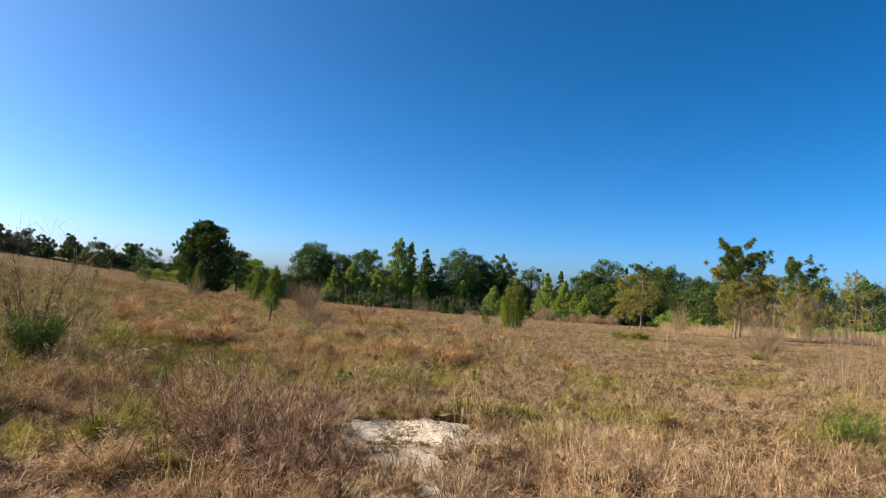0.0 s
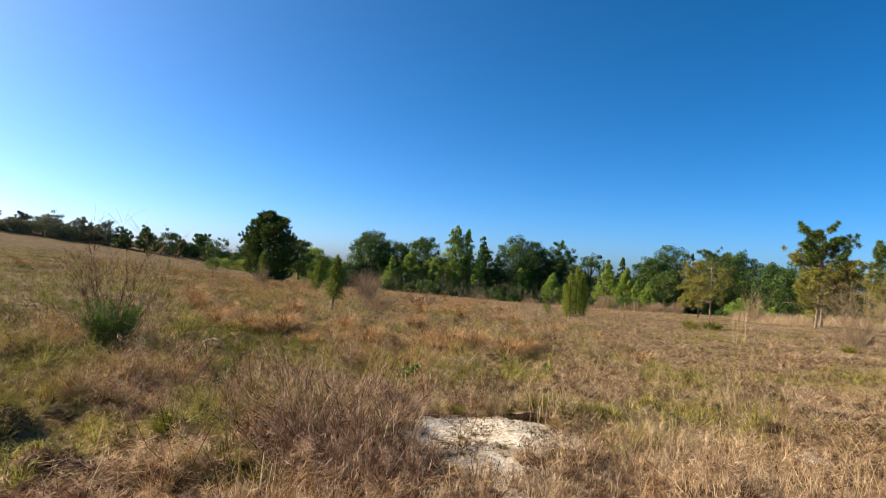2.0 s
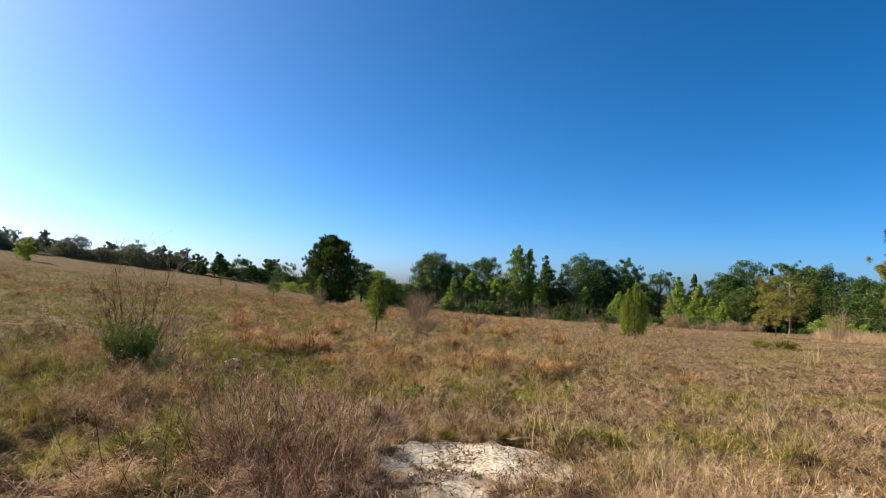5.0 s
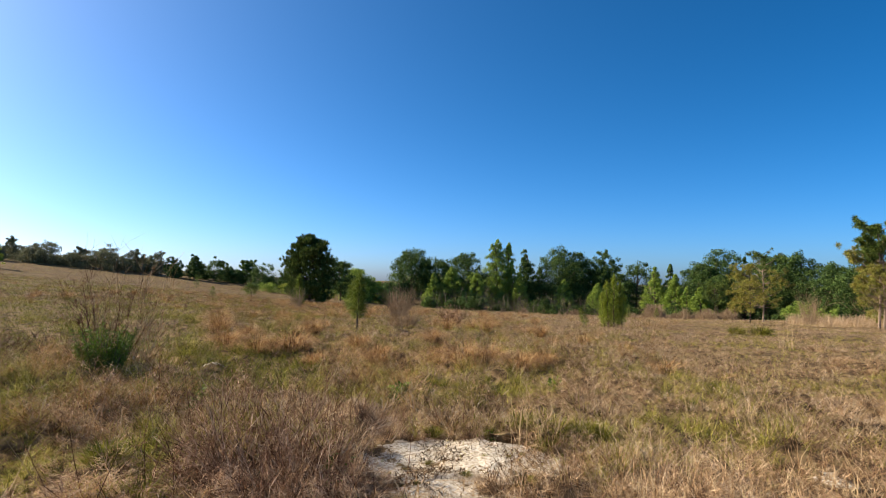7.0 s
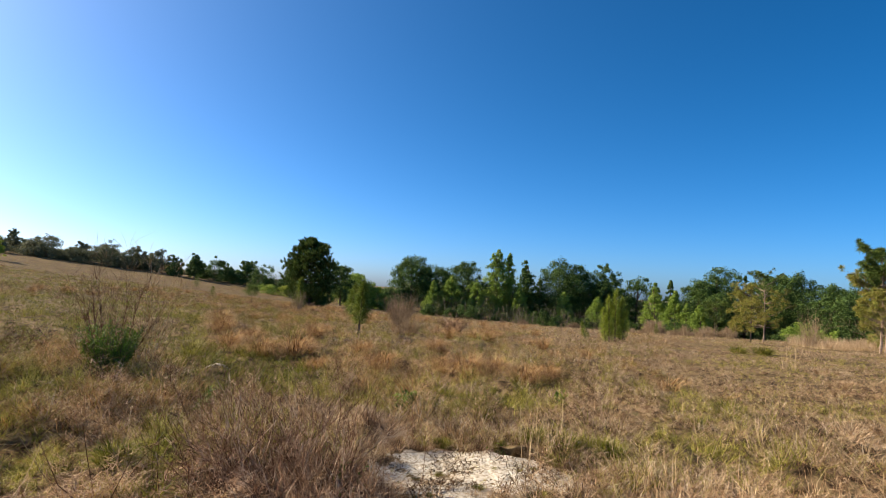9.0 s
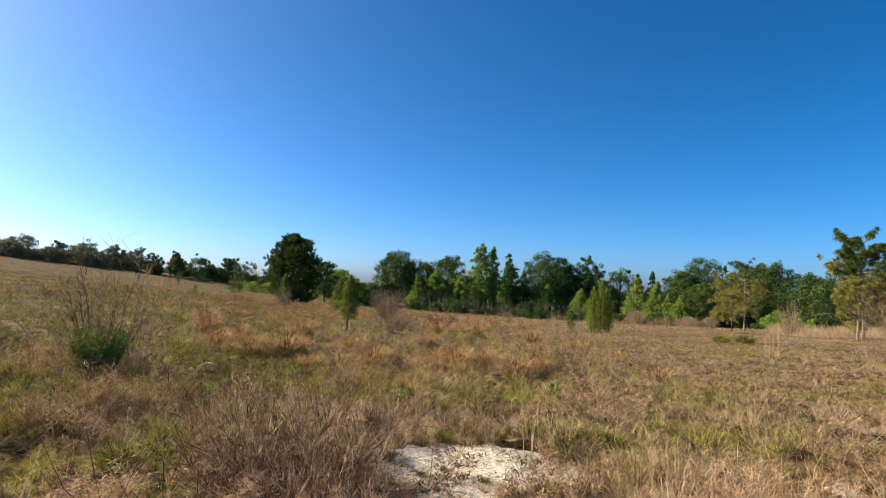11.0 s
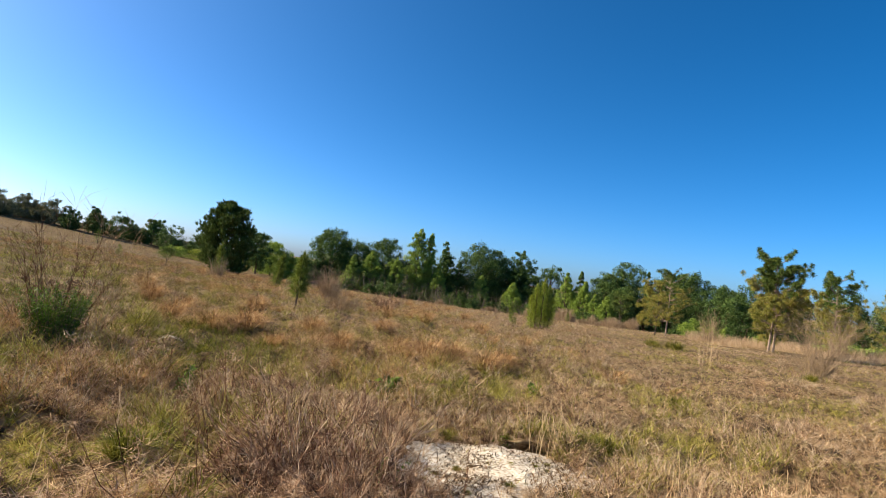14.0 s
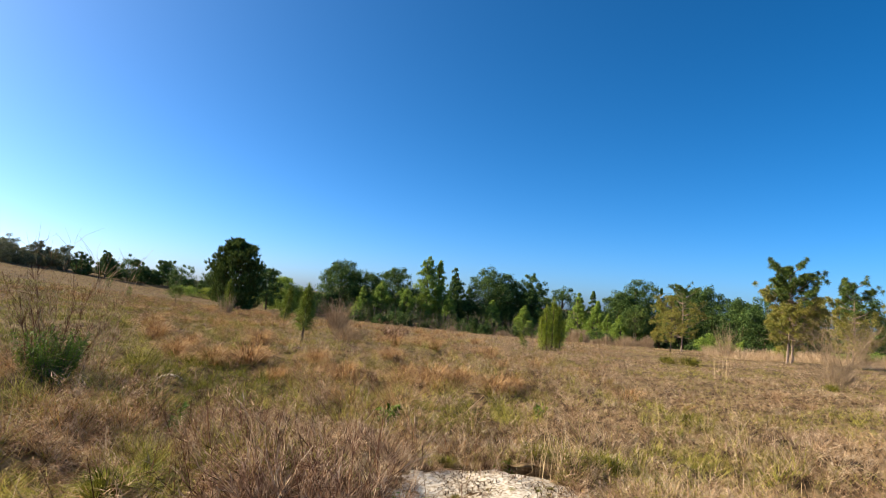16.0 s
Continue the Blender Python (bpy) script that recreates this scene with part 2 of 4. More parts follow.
def blades(b, base, height, lean, az, width, droop=0.0, twist=None):
    """Tapered, bent blades: arrays of base points, heights, sideways reach, azimuths and widths."""
    n = len(base)
    base = np.asarray(base, float)
    height, lean, az, width, droop = (np.broadcast_to(np.asarray(a, float), (n,)) for a in (height, lean, az, width, droop))
    d = np.stack([np.cos(az), np.sin(az), np.zeros(n)], 1)
    tw = az + np.pi / 2 + (RNG.normal(0, 0.6, n) if twist is None else twist)
    s = np.stack([np.cos(tw), np.sin(tw), np.zeros(n)], 1) * (width * 0.5)[:, None]
    up = np.array([0, 0, 1.0])
    e = np.stack([-d[:, 1], d[:, 0], d[:, 2]], 1)
    kink = RNG.normal(0, 0.16, n) * (height + lean)
    mid = base + d * (lean * 0.36)[:, None] + up * (height * 0.70)[:, None] + e * (kink * 0.6)[:, None]
    tip = base + d * lean[:, None] + up * (height * (1 - droop))[:, None] + e * (kink * RNG.uniform(-0.5, 2.0, n))[:, None]
    v = np.stack([base - s, base + s, mid - s * 0.8, mid + s * 0.8, tip], 1)
    o = np.arange(n)[:, None] * 5
    b.add(v, o + np.array([[0, 1, 3, 2]]), o + np.array([[2, 3, 4]]))


def arcs(b, base, height, reach, az, width, drop):
    """Fine blades that rise and bend over in an arch."""
    n = len(base)
    d = np.stack([np.cos(az), np.sin(az), np.zeros(n)], 1)
    s = np.stack([-np.sin(az), np.cos(az), np.zeros(n)], 1)
    sway = RNG.normal(0, 0.10, n) * reach
    rows = []
    for f, up, w in ((0.0, 0.0, 1.0), (0.22, 0.72, 0.9), (0.60, 1.0, 0.7)):
        c = base + d * (reach * f)[:, None] + np.array([[0, 0, 1.0]]) * (height * up)[:, None] + s * (sway * f)[:, None]
        rows += [c - s * (width * w * 0.5)[:, None], c + s * (width * w * 0.5)[:, None]]
    rows.append(base + d * reach[:, None] + np.array([[0, 0, 1.0]]) * (height * (1 - drop))[:, None] + s * sway[:, None])
    o = np.arange(n)[:, None] * 7
    b.add(np.stack(rows, 1), np.concatenate([o + np.array([[0, 1, 3, 2]]), o + np.array([[2, 3, 5, 4]])]), o + np.array([[4, 5, 6]]))


def spears(b, base, height, lean, az, width):
    """The same, one triangle a blade, for grass farther off."""
    n = len(base)
    d = np.stack([np.cos(az), np.sin(az), np.zeros(n)], 1)
    tw = RNG.uniform(0, np.pi, n)
    s = np.stack([np.cos(tw), np.sin(tw), np.zeros(n)], 1) * (width * 0.5)[:, None]
    tip = base + d * lean[:, None] + np.array([[0, 0, 1.0]]) * height[:, None]
    b.add(np.stack([base - s, base + s, tip], 1), None, np.arange(n * 3).reshape(n, 3))


def leaves(b, centre, normal, size, aspect=1.0):
    """Small pointed leaf sprays facing the given normals."""
    n = len(centre)
    nrm = normal / (np.linalg.norm(normal, axis=1, keepdims=True) + 1e-9)
    r = RNG.normal(size=(n, 3))
    u = np.cross(nrm, r)
    u /= np.linalg.norm(u, axis=1, keepdims=True) + 1e-9
    w = np.cross(nrm, u)
    size = np.broadcast_to(size, (n,))[:, None]
    tip = centre + u * size * 0.55 - nrm * size * 0.10
    b.add(np.stack([centre - u * size * 0.45 - w * size * 0.42 * aspect, centre - u * size * 0.40 + w * size * 0.42 * aspect + nrm * size * 0.1, tip], 1), None, np.arange(n * 3).reshape(n, 3))


def needles(b, root, way, length, spread, width, droop=0.0):
    """Thin needles, one triangle each, that leave root about the direction way."""
    n = len(root)
    d = way + RNG.normal(size=(n, 3)) * spread
    d /= np.linalg.norm(d, axis=1, keepdims=True) + 1e-9
    s = np.cross(d, RNG.normal(size=(n, 3)))
    s /= np.linalg.norm(s, axis=1, keepdims=True) + 1e-9
    length = np.broadcast_to(length, (n,))[:, None]
    mid = root + d * length * 0.55
    tip = root + d * length + np.array([0, 0, -1.0]) * droop * length
    v = np.stack([root, mid - s * width * 0.5, mid + s * width * 0.5, tip], 1)
    o = np.arange(n)[:, None] * 4
    b.add(v, None, np.concatenate([o + np.array([[0, 1, 2]]), o + np.array([[1, 3, 2]])]))


# ---- ground ----
TERRAIN = [(0, 0, .0947), (0, 1, -.4985), (0, 2, -1.065), (0, 3, -.1693), (0, 4, .2198), (1, 0, -1.115), (1, 1, -.3213), (1, 2, -.1466), (1, 3, -.0714),
           (2, 0, 2.3779), (2, 1, .2811), (2, 2, -.168), (3, 0, -.1929), (3, 1, -.337), (4, 0, -.7874)]
BURROW = (0.91, 5.62)


def wave(x, y, scale, seed):
    """Smooth random relief between about -1 and 1."""
    r = np.random.default_rng(seed)
    out = 0.0
    for k in range(7):
        a, p, f = r.uniform(0, 6.28), r.uniform(0, 6.28), r.uniform(0.6, 1.6) / scale
        out = out + np.sin((x * np.cos(a) + y * np.sin(a)) * f * 6.28 + p)
    return out / 3.2


def ground_z(x, y):
    x, y = np.asarray(x, float), np.asarray(y, float)
    yy = np.maximum(y, -12)
    r = np.hypot(x, yy)
    s = np.minimum(1, 104 / np.maximum(r, 1e-6))
    px, py = x * s / 50, yy * s / 50
    z = sum(c * px ** i * py ** j for i, j, c in TERRAIN)
    z = z + 0.03 * wave(x, y, 2.6, 3) + 0.03 * wave(x, y, 1.0, 5) * np.clip(1.6 - r / 25, 0, 1) + 0.05 * wave(x, y, 9, 4) * np.clip(r / 10, 0, 1)
    lump = np.clip((np.hypot(x - 0.45, y - 4.8) - 1.1) / 0.6, 0, 1) * np.clip((r - 2.2) / 1.5, 0, 1) * np.clip(1.8 - r / 18, 0, 1)
    z = z + 0.08 * wave(x, y, 0.85, 7) * lump
    d2 = ((x - BURROW[0]) / 0.14) ** 2 + ((y - BURROW[1]) / 0.10) ** 2
    m2 = ((x - BURROW[0] - 0.05) / 0.45) ** 2 + ((y - BURROW[1] - 0.33) / 0.22) ** 2
    return z - 0.34 * np.exp(-d2 * d2) + 0.05 * np.exp(-m2)


def on_ground(x, y, sink=0.02):
    return (x, y, float(ground_z(x, y)) - sink)


_u = np.linspace(-1, 1, 240)
_gx = 1.6 * np.sinh(7.6 * _u)
_X, _Y = np.meshgrid(_gx, _gx + 6.0)
_i = np.arange(239)
_o = (_i[:, None] * 240 + _i[None, :]).ravel()
_mx, _my = _X.ravel()[_o] - BURROW[0], _Y.ravel()[_o] - BURROW[1]
_o = _o[(np.abs(_mx + 0.06) > 0.42) | (np.abs(_my + 0.02) > 0.42)]
thing("ground", Builder().add(np.stack([_X, _Y, ground_z(_X, _Y)], -1), np.stack([_o, _o + 1, _o + 241, _o + 240], 1)), M_GROUND,
      label="sloping dry sandy field under thin brown thatch", category="ground", kind="structure", smooth=True)


# the burrow's mouth: a hole that runs back under an overhanging lip
_hx, _hy = np.meshgrid(np.linspace(-0.70, 0.70, 84), np.linspace(-0.70, 0.70, 84))
_pit = np.exp(-(((_hx / 0.16) ** 2 + (_hy / 0.10) ** 2) ** 2))
_lip = np.exp(-(_hx / 0.19) ** 2 - ((_hy - 0.16) / 0.06) ** 2)
_rim = np.clip((np.maximum(np.abs(_hx), np.abs(_hy)) - 0.5) / 0.2, 0, 1)
_bx, _by = _hx + BURROW[0], _hy + BURROW[1]
_bz = ground_z(_bx, _by) + 0.006 - 0.04 * _rim - 0.34 * _pit + 0.03 * _lip - 0.05 * (1 - np.clip(1.6 * np.exp(-(_hx / 0.24) ** 2 - ((_hy - 0.10) / 0.13) ** 2), 0, 1)) + 0.006 * wave(_bx, _by, 0.1, 15)
_i = np.arange(83)
_o = (_i[:, None] * 84 + _i[None, :]).ravel()
thing("burrow", Builder().add(np.stack([_bx, _by + 0.36 * _pit - 0.20 * _lip, _bz], -1), np.stack([_o, _o + 1, _o + 85, _o + 84], 1)), M_GROUND,
      label="dark burrow mouth under an overhanging grassy lip of soil", category="burrow", kind="structure", smooth=True)


def sand_depth(x, y):
    """Metres inside the bare sand apron before the burrow (negative outside)."""
    rows = [3.55, 3.8, 4.05, 4.45, 4.6, 4.8, 5.05, 5.45, 5.66]
    west = np.interp(y, rows, [0.48, 0.38, 0.23, 0.08, -0.12, -0.20, -0.19, -0.08, 0.28])
    east = np.interp(y, rows, [0.54, 0.64, 0.60, 0.70, 0.98, 1.24, 1.36, 1.10, 0.80])
    half, mid = (east - west) / 2, (east + west) / 2
    edge = 0.07 * wave(x, y, 0.6, 11) + 0.07 * wave(x, y, 0.22, 12)
    hole = np.hypot((x - BURROW[0]) / 1.3, y - BURROW[1] - 0.02) - 0.14
    return np.minimum(np.minimum(half - np.abs(x - mid), np.minimum(y - 3.5, 5.68 - y)) + edge, hole)


_sx, _sy = np.meshgrid(np.linspace(-0.75, 1.75, 130), np.linspace(3.3, 5.9, 130))
_sd = sand_depth(_sx, _sy)
_sz = ground_z(_sx, _sy) + np.clip(_sd * 0.10, -0.05, 0.006) + 0.004 * wave(_sx, _sy, 0.5, 13) + 0.002 * wave(_sx, _sy, 0.17, 14) + 0.0030 * wave(_sx, _sy, 0.09, 17) + 0.0018 * RNG.normal(size=_sx.shape)
_i = np.arange(129)
_o = (_i[:, None] * 130 + _i[None, :]).ravel()
_sf = _sd.ravel()
_o = _o[np.minimum(np.minimum(_sf[_o], _sf[_o + 1]), np.minimum(_sf[_o + 130], _sf[_o + 131])) > -0.10]
thing("sand_apron", Builder().add(np.stack([_sx, _sy, _sz], -1), np.stack([_o, _o + 1, _o + 131, _o + 130], 1)), M_SAND,
      label="bare white sand thrown out before a burrow in the grass", category="sand", kind="stuff", smooth=True)


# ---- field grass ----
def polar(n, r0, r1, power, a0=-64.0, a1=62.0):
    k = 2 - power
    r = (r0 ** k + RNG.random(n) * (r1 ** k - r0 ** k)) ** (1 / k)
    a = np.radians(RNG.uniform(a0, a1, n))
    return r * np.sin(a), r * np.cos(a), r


# bunch grass tussocks: east, north, size
TUSSOCKS = [(-0.95, 10.6, 1.0), (0.05, 10.9, 1.0), (0.5, 10.3, 1.25), (0.95, 10.5, 1.0), (1.45, 9.95, 1.0), (-3.1, 10.7, 1.1), (-3.9, 11.2, 1.0), (-2.6, 11.6, 1.0), (-1.6, 12.2, 0.9),
            (-4.6, 14.0, 1.1), (-5.6, 14.8, 1.1), (-3.2, 14.6, 1.0), (-0.2, 13.6, 0.9), (-6.6, 17.0, 1.2), (1.9, 10.6, 0.8), (-2.0, 10.2, 0.8)]


def greenness(x, y):
    g = 0.55 * wave(x, y, 4.5, 21) + 0.35 * wave(x, y, 1.6, 22)
    for cx, cy, rx, ry, s in ((-7, 12, 4.2, 3.2, 1.25), (-3.2, 9.6, 2.2, 1.0, 1.1), (-12, 17, 4.0, 2.5, 1.0), (-0.8, 8.4, 2.4, 1.1, 0.8), (-4.5, 6.2, 1.8, 0.8, 0.7), (-6.5, 8.6, 1.6, 0.8, 0.9), (-0.5, 4.3, 0.9, 0.7, -0.8), (1.5, 4.3, 1.0, 0.8, -0.6), (-9, 17, 4, 3, 0.5), (-2.5, 3.75, 1.7, 1.1, 1.15), (-26, 38, 8, 12, 0.5), (-4, 21, 3, 2, 0.6), (2.5, 16, 4, 2.5, 0.3), (-14, 21, 4, 3.5, 0.8), (-22, 30, 6, 4, 0.7), (-30, 44, 8, 6, 0.8), (-10, 27, 3, 2.5, 0.7), (0.1, 3.3, 1.5, 0.75, -1.1)):
        g = g + s * np.exp(-((x - cx) / rx) ** 2 - ((y - cy) / ry) ** 2)
    return g + 0.10 / (1 + np.exp((7 - y) * 2)) - 0.004 * np.clip(x, 0, 30) + 0.16 / (1 + np.exp((x - 1.0) * 1.2))


def tone(x, y):
    """Below 0 the grass is rusty, above it pale."""
    return 0.5 * wave(x, y, 7, 23) + 0.35 * wave(x, y, 1.8, 24) + np.clip(0.10 * (x + 0.5), -0.7, 0.6)


def chance(i, j, k):
    """A fixed random number between 0 and 1 for each cell of a grid."""
    v = np.sin(i * 127.1 + j * 311.7 + k * 74.7) * 43758.5453
    return v - np.floor(v)


def nearest_clump(x, y, cell):
    """The clump that a blade belongs to: its centre, its radius, the distance from it in radii, and three random numbers."""
    wx, wy = x + 0.22 * cell * wave(x, y, 1.8 * cell, 71), y + 0.22 * cell * wave(x, y, 1.8 * cell, 72)
    ci, cj = np.floor(wx / cell), np.floor(wy / cell)
    best = np.full(x.shape, 9e9)
    bx, by, bi, bj = (np.zeros(x.shape) for _ in range(4))
    for di in (-1, 0, 1):
        for dj in (-1, 0, 1):
            i, j = ci + di, cj + dj
            cx, cy = (i + 0.1 + 0.8 * chance(i, j, 1)) * cell, (j + 0.1 + 0.8 * chance(i, j, 2)) * cell
            d = np.hypot(wx - cx, wy - cy) / (cell * (0.35 + 0.55 * chance(i, j, 3)))
            near = d < best
            best, bx, by, bi, bj = (np.where(near, p, q) for p, q in ((d, best), (cx, bx), (cy, by), (i, bi), (j, bj)))
    return bx, by, cell * (0.35 + 0.55 * chance(bi, bj, 3)), best, chance(bi, bj, 4), chance(bi, bj, 5), chance(bi, bj, 6)


# each kind of growth: height of a tuft, spread of a blade, blade width
# litter also carries the shade between tufts in its dark colour
GROWTH = {"straw": (0.19, 0.9, 1.0), "pale": (0.19, 0.9, 1.0), "rust": (0.24, 1.1, 0.9), "olive": (0.17, 0.8, 1.1), "fresh": (0.16, 0.7, 1.15), "tangle": (0.24, 0.0, 1.0), "dead": (0.24, 0.0, 1.0), "litter": (0.05, 0.0, 2.2)}


def sward(count, r0, r1, power, a0, a1, cell, mounds=False):
    """The field's growth, tuft by tuft, in larger clumps of one kind; one builder for each kind. mounds: high tussocks that stand apart."""
    x, y, r = polar(count, r0, r1, power, a0, a1)
    tx, ty, rad, d, t1, t2, t3 = nearest_clump(x, y, cell)
    keep = (d < 1.0) | (RNG.random(count) < 0.10 + 0.02 * np.maximum(r - 8, 0))
    if mounds:
        keep = (d < 1.0) & (t1 > 0.42 + 0.25 * wave(tx, ty, 6, 74)) & (greenness(tx, ty) < 1.0)
    pull = np.where(d < 1.0, 0.45 if mounds else 0.70, 1.0)
    x, y = tx + (x - tx) * pull, ty + (y - ty) * pull
    bare = sand_depth(x, y)
    keep &= (bare < -0.02) | ((bare < 0.5) & (RNG.random(count) < 0.05 + 0.35 * np.clip(x - 0.75, 0, 0.6)))
    keep &= np.hypot((x - BURROW[0]) / 0.20, (y - BURROW[1] + 0.17) / 0.13) > 1
    for mx, my, ms in TUSSOCKS:
        keep &= (np.hypot(x - mx, y - my) > 0.26 * ms) | (RNG.random(count) < 0.15)
    x, y, r, bare, tx, ty, d, t1, t2, t3 = (v[keep] for v in (x, y, r, bare, tx, ty, d, t1, t2, t3))
    n = len(x)
    cx, cy, _, cd, h1, h2, h3 = nearest_clump(tx, ty, 0.55 if r1 < 20 else 1.1)
    g = greenness(cx, cy) + 0.7 * (h1 - 0.5) + 0.35 * (t1 - 0.5) + RNG.normal(0, 0.22, n)
    s = tone(cx, cy) - 0.16 / (1 + np.exp((cx + 0.6) * 1.5)) / (1 + np.exp((r - 9) * 1.5)) + 0.8 * (h2 - 0.5) + 0.5 * (t3 - 0.5) + RNG.normal(0, 0.22, n)
    woody = 0.5 * wave(cx, cy, 2.4, 25) + 1.0 * (h3 - 0.5) + 0.3 * (t2 - 0.5) + RNG.normal(0, 0.2, n) + 0.55 * np.exp(-((cx - 2.6) / 2.2) ** 2 - ((cy - 4.7) / 1.8) ** 2) - 0.006 * r + 0.12 / (1 + np.exp((cx + 2) * 1.5)) + 0.2 / (1 + np.exp((cx + 8) * 0.8))
    brown = 1 / (1 + np.exp((cx + 0.3) * 1.5)) / (1 + np.exp((r - 7.6) * 2.0))
    g, woody = g - 0.30 * brown, woody + 0.20 * brown + 0.14 / (1 + np.exp((cx + 4) * 0.8)) / (1 + np.exp((10 - r) * 0.8))
    if mounds:
        g, s, woody = g - (0.9 if cell < 0.9 else 0.25), s - 0.45, woody + (0.2 if cell > 0.9 else -0.05)
    else:
        g = g + 0.32 / (1 + np.exp((cx - 2.5) * 1.2)) / (1 + np.exp((9 - r) * 1.5)) / (1 + np.exp((r - 48) * 0.2))
    thicket = np.hypot((x + 0.60) / 0.74, (y - 4.18) / 0.72) < 1 + 0.15 * wave(x, y, 0.5, 76)
    g, s, woody = np.where(thicket, -1, g - 0.012 * np.clip(r - 8, 0, 12)), np.where(thicket, -1, s), np.where(thicket, 1, woody)
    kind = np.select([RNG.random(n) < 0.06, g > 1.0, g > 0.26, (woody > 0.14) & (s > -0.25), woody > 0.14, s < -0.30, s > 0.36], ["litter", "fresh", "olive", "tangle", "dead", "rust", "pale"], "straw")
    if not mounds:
        # dark litter patches stand in for shadows under clumps; farther off, dark weeds do
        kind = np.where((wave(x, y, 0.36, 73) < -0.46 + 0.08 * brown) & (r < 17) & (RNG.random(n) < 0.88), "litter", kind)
        kind = np.where((wave(tx, ty, 1.1, 75) < -0.62) & (r > 9) & (tx < 1) & (RNG.random(n) < 0.8), "dead", kind)
    dome = np.sqrt(np.clip(1 - 0.9 * d * d, 0.02, 1))
    big = (0.35 + 1.25 * t2 ** 1.5 + 0.5 * np.clip(1 - cd, 0, 1)) * np.clip(1 + 0.35 * wave(cx, cy, 2.2, 32), 0.6, 1.5) * np.clip(1.15 - 0.018 * r, 0.55, 1.0)
    big = np.where(y < 4.9, big * np.where(x < -1.1, 0.60, 0.9), big)
    big = np.where(bare > 0, big * 0.45, big)
    if mounds:
        big = (1.0 + 1.1 * t2) * (1.2 if cell > 0.9 else 1.0) * np.clip(1.15 - 0.010 * r, 0.6, 1.0)
    out = np.arctan2(y - ty, x - tx)
    made = {}
    for name, (tall, spread, wide) in GROWTH.items():
        k = kind == name
        m = int(k.sum())
        H, dm, rr, u = tall * big[k], dome[k], r[k], RNG.random(m)
        lying = RNG.random(m) < (1.0 if spread == 0 else 0.35 + 0.05 * np.clip(rr - 6, 0, 7))
        h = H * RNG.uniform(0.40, 1.2, m) * (0.35 + 0.65 * dm)
        lean = H * spread * (0.15 + 0.75 * RNG.random(m) + 0.5 * np.minimum(d[k], 1.2))
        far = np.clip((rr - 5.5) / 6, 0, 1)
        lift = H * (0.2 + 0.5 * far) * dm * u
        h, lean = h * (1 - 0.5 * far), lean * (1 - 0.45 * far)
        lift = np.where(lying, H * dm * u ** 0.5, lift)
        h = np.where(lying, RNG.uniform(-0.04, 0.07, m), h)
        lean = np.where(lying, RNG.uniform(0.03, 0.17, m) * (1 - 0.55 * far), lean)
        az = np.where(lying, RNG.uniform(0, 2 * np.pi, m), out[k] + RNG.normal(0, 0.9, m))
        if name == "litter":
            h, lift = h * 0.3 + 0.01, lift * 0.2
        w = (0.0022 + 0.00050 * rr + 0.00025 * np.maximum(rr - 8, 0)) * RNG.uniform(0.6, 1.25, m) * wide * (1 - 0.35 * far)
        at = np.stack([x[k], y[k], ground_z(x[k], y[k]) - 0.008 + lift], 1)
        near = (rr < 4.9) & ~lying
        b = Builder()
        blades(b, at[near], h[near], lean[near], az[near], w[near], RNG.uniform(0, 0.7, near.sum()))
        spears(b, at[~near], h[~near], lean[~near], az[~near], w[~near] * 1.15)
        made[name] = b
    return made


def both(near, more):
    """Two growths as one."""
    for kind, b in more.items():
        a = near[kind]
        a.q, a.t = a.q + [f + a.n for f in b.q], a.t + [f + a.n for f in b.t]
        a.v, a.n = a.v + b.v, a.n + b.n
    return near


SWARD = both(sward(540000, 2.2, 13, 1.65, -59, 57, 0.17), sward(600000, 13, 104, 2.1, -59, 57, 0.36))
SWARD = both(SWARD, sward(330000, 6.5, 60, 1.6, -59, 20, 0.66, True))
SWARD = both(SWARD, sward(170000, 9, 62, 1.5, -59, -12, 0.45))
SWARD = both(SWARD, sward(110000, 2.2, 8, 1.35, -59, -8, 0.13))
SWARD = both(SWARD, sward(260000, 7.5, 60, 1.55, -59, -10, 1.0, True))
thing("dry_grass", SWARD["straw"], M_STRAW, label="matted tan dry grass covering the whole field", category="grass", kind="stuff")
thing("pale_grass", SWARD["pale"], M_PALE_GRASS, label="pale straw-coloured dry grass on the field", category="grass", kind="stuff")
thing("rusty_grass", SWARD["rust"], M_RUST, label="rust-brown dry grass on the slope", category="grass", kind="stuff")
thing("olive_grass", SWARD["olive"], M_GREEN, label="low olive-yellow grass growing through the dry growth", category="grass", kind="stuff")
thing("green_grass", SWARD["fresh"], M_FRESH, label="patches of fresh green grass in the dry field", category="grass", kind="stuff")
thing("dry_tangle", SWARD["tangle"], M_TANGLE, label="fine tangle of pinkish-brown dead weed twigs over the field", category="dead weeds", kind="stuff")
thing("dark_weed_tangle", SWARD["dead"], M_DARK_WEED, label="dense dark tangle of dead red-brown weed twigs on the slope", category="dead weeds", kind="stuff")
thing("ground_cover", SWARD["litter"], M_LITTER_SHADE, label="short brown litter between the grass, darkened to stand for shade in the gaps", category="grass", kind="stuff")
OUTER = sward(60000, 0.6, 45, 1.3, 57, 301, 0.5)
thing("outer_grass", OUTER["straw"], M_STRAW, label="short matted dry grass on the rest of the field", category="grass", kind="stuff")
thing("outer_olive_grass", OUTER["olive"], M_GREEN, label="low olive grass on the rest of the field", category="grass", kind="stuff")
thing("outer_tangle", OUTER["tangle"], M_TANGLE, label="dead weed twigs on the rest of the field", category="dead weeds", kind="stuff")

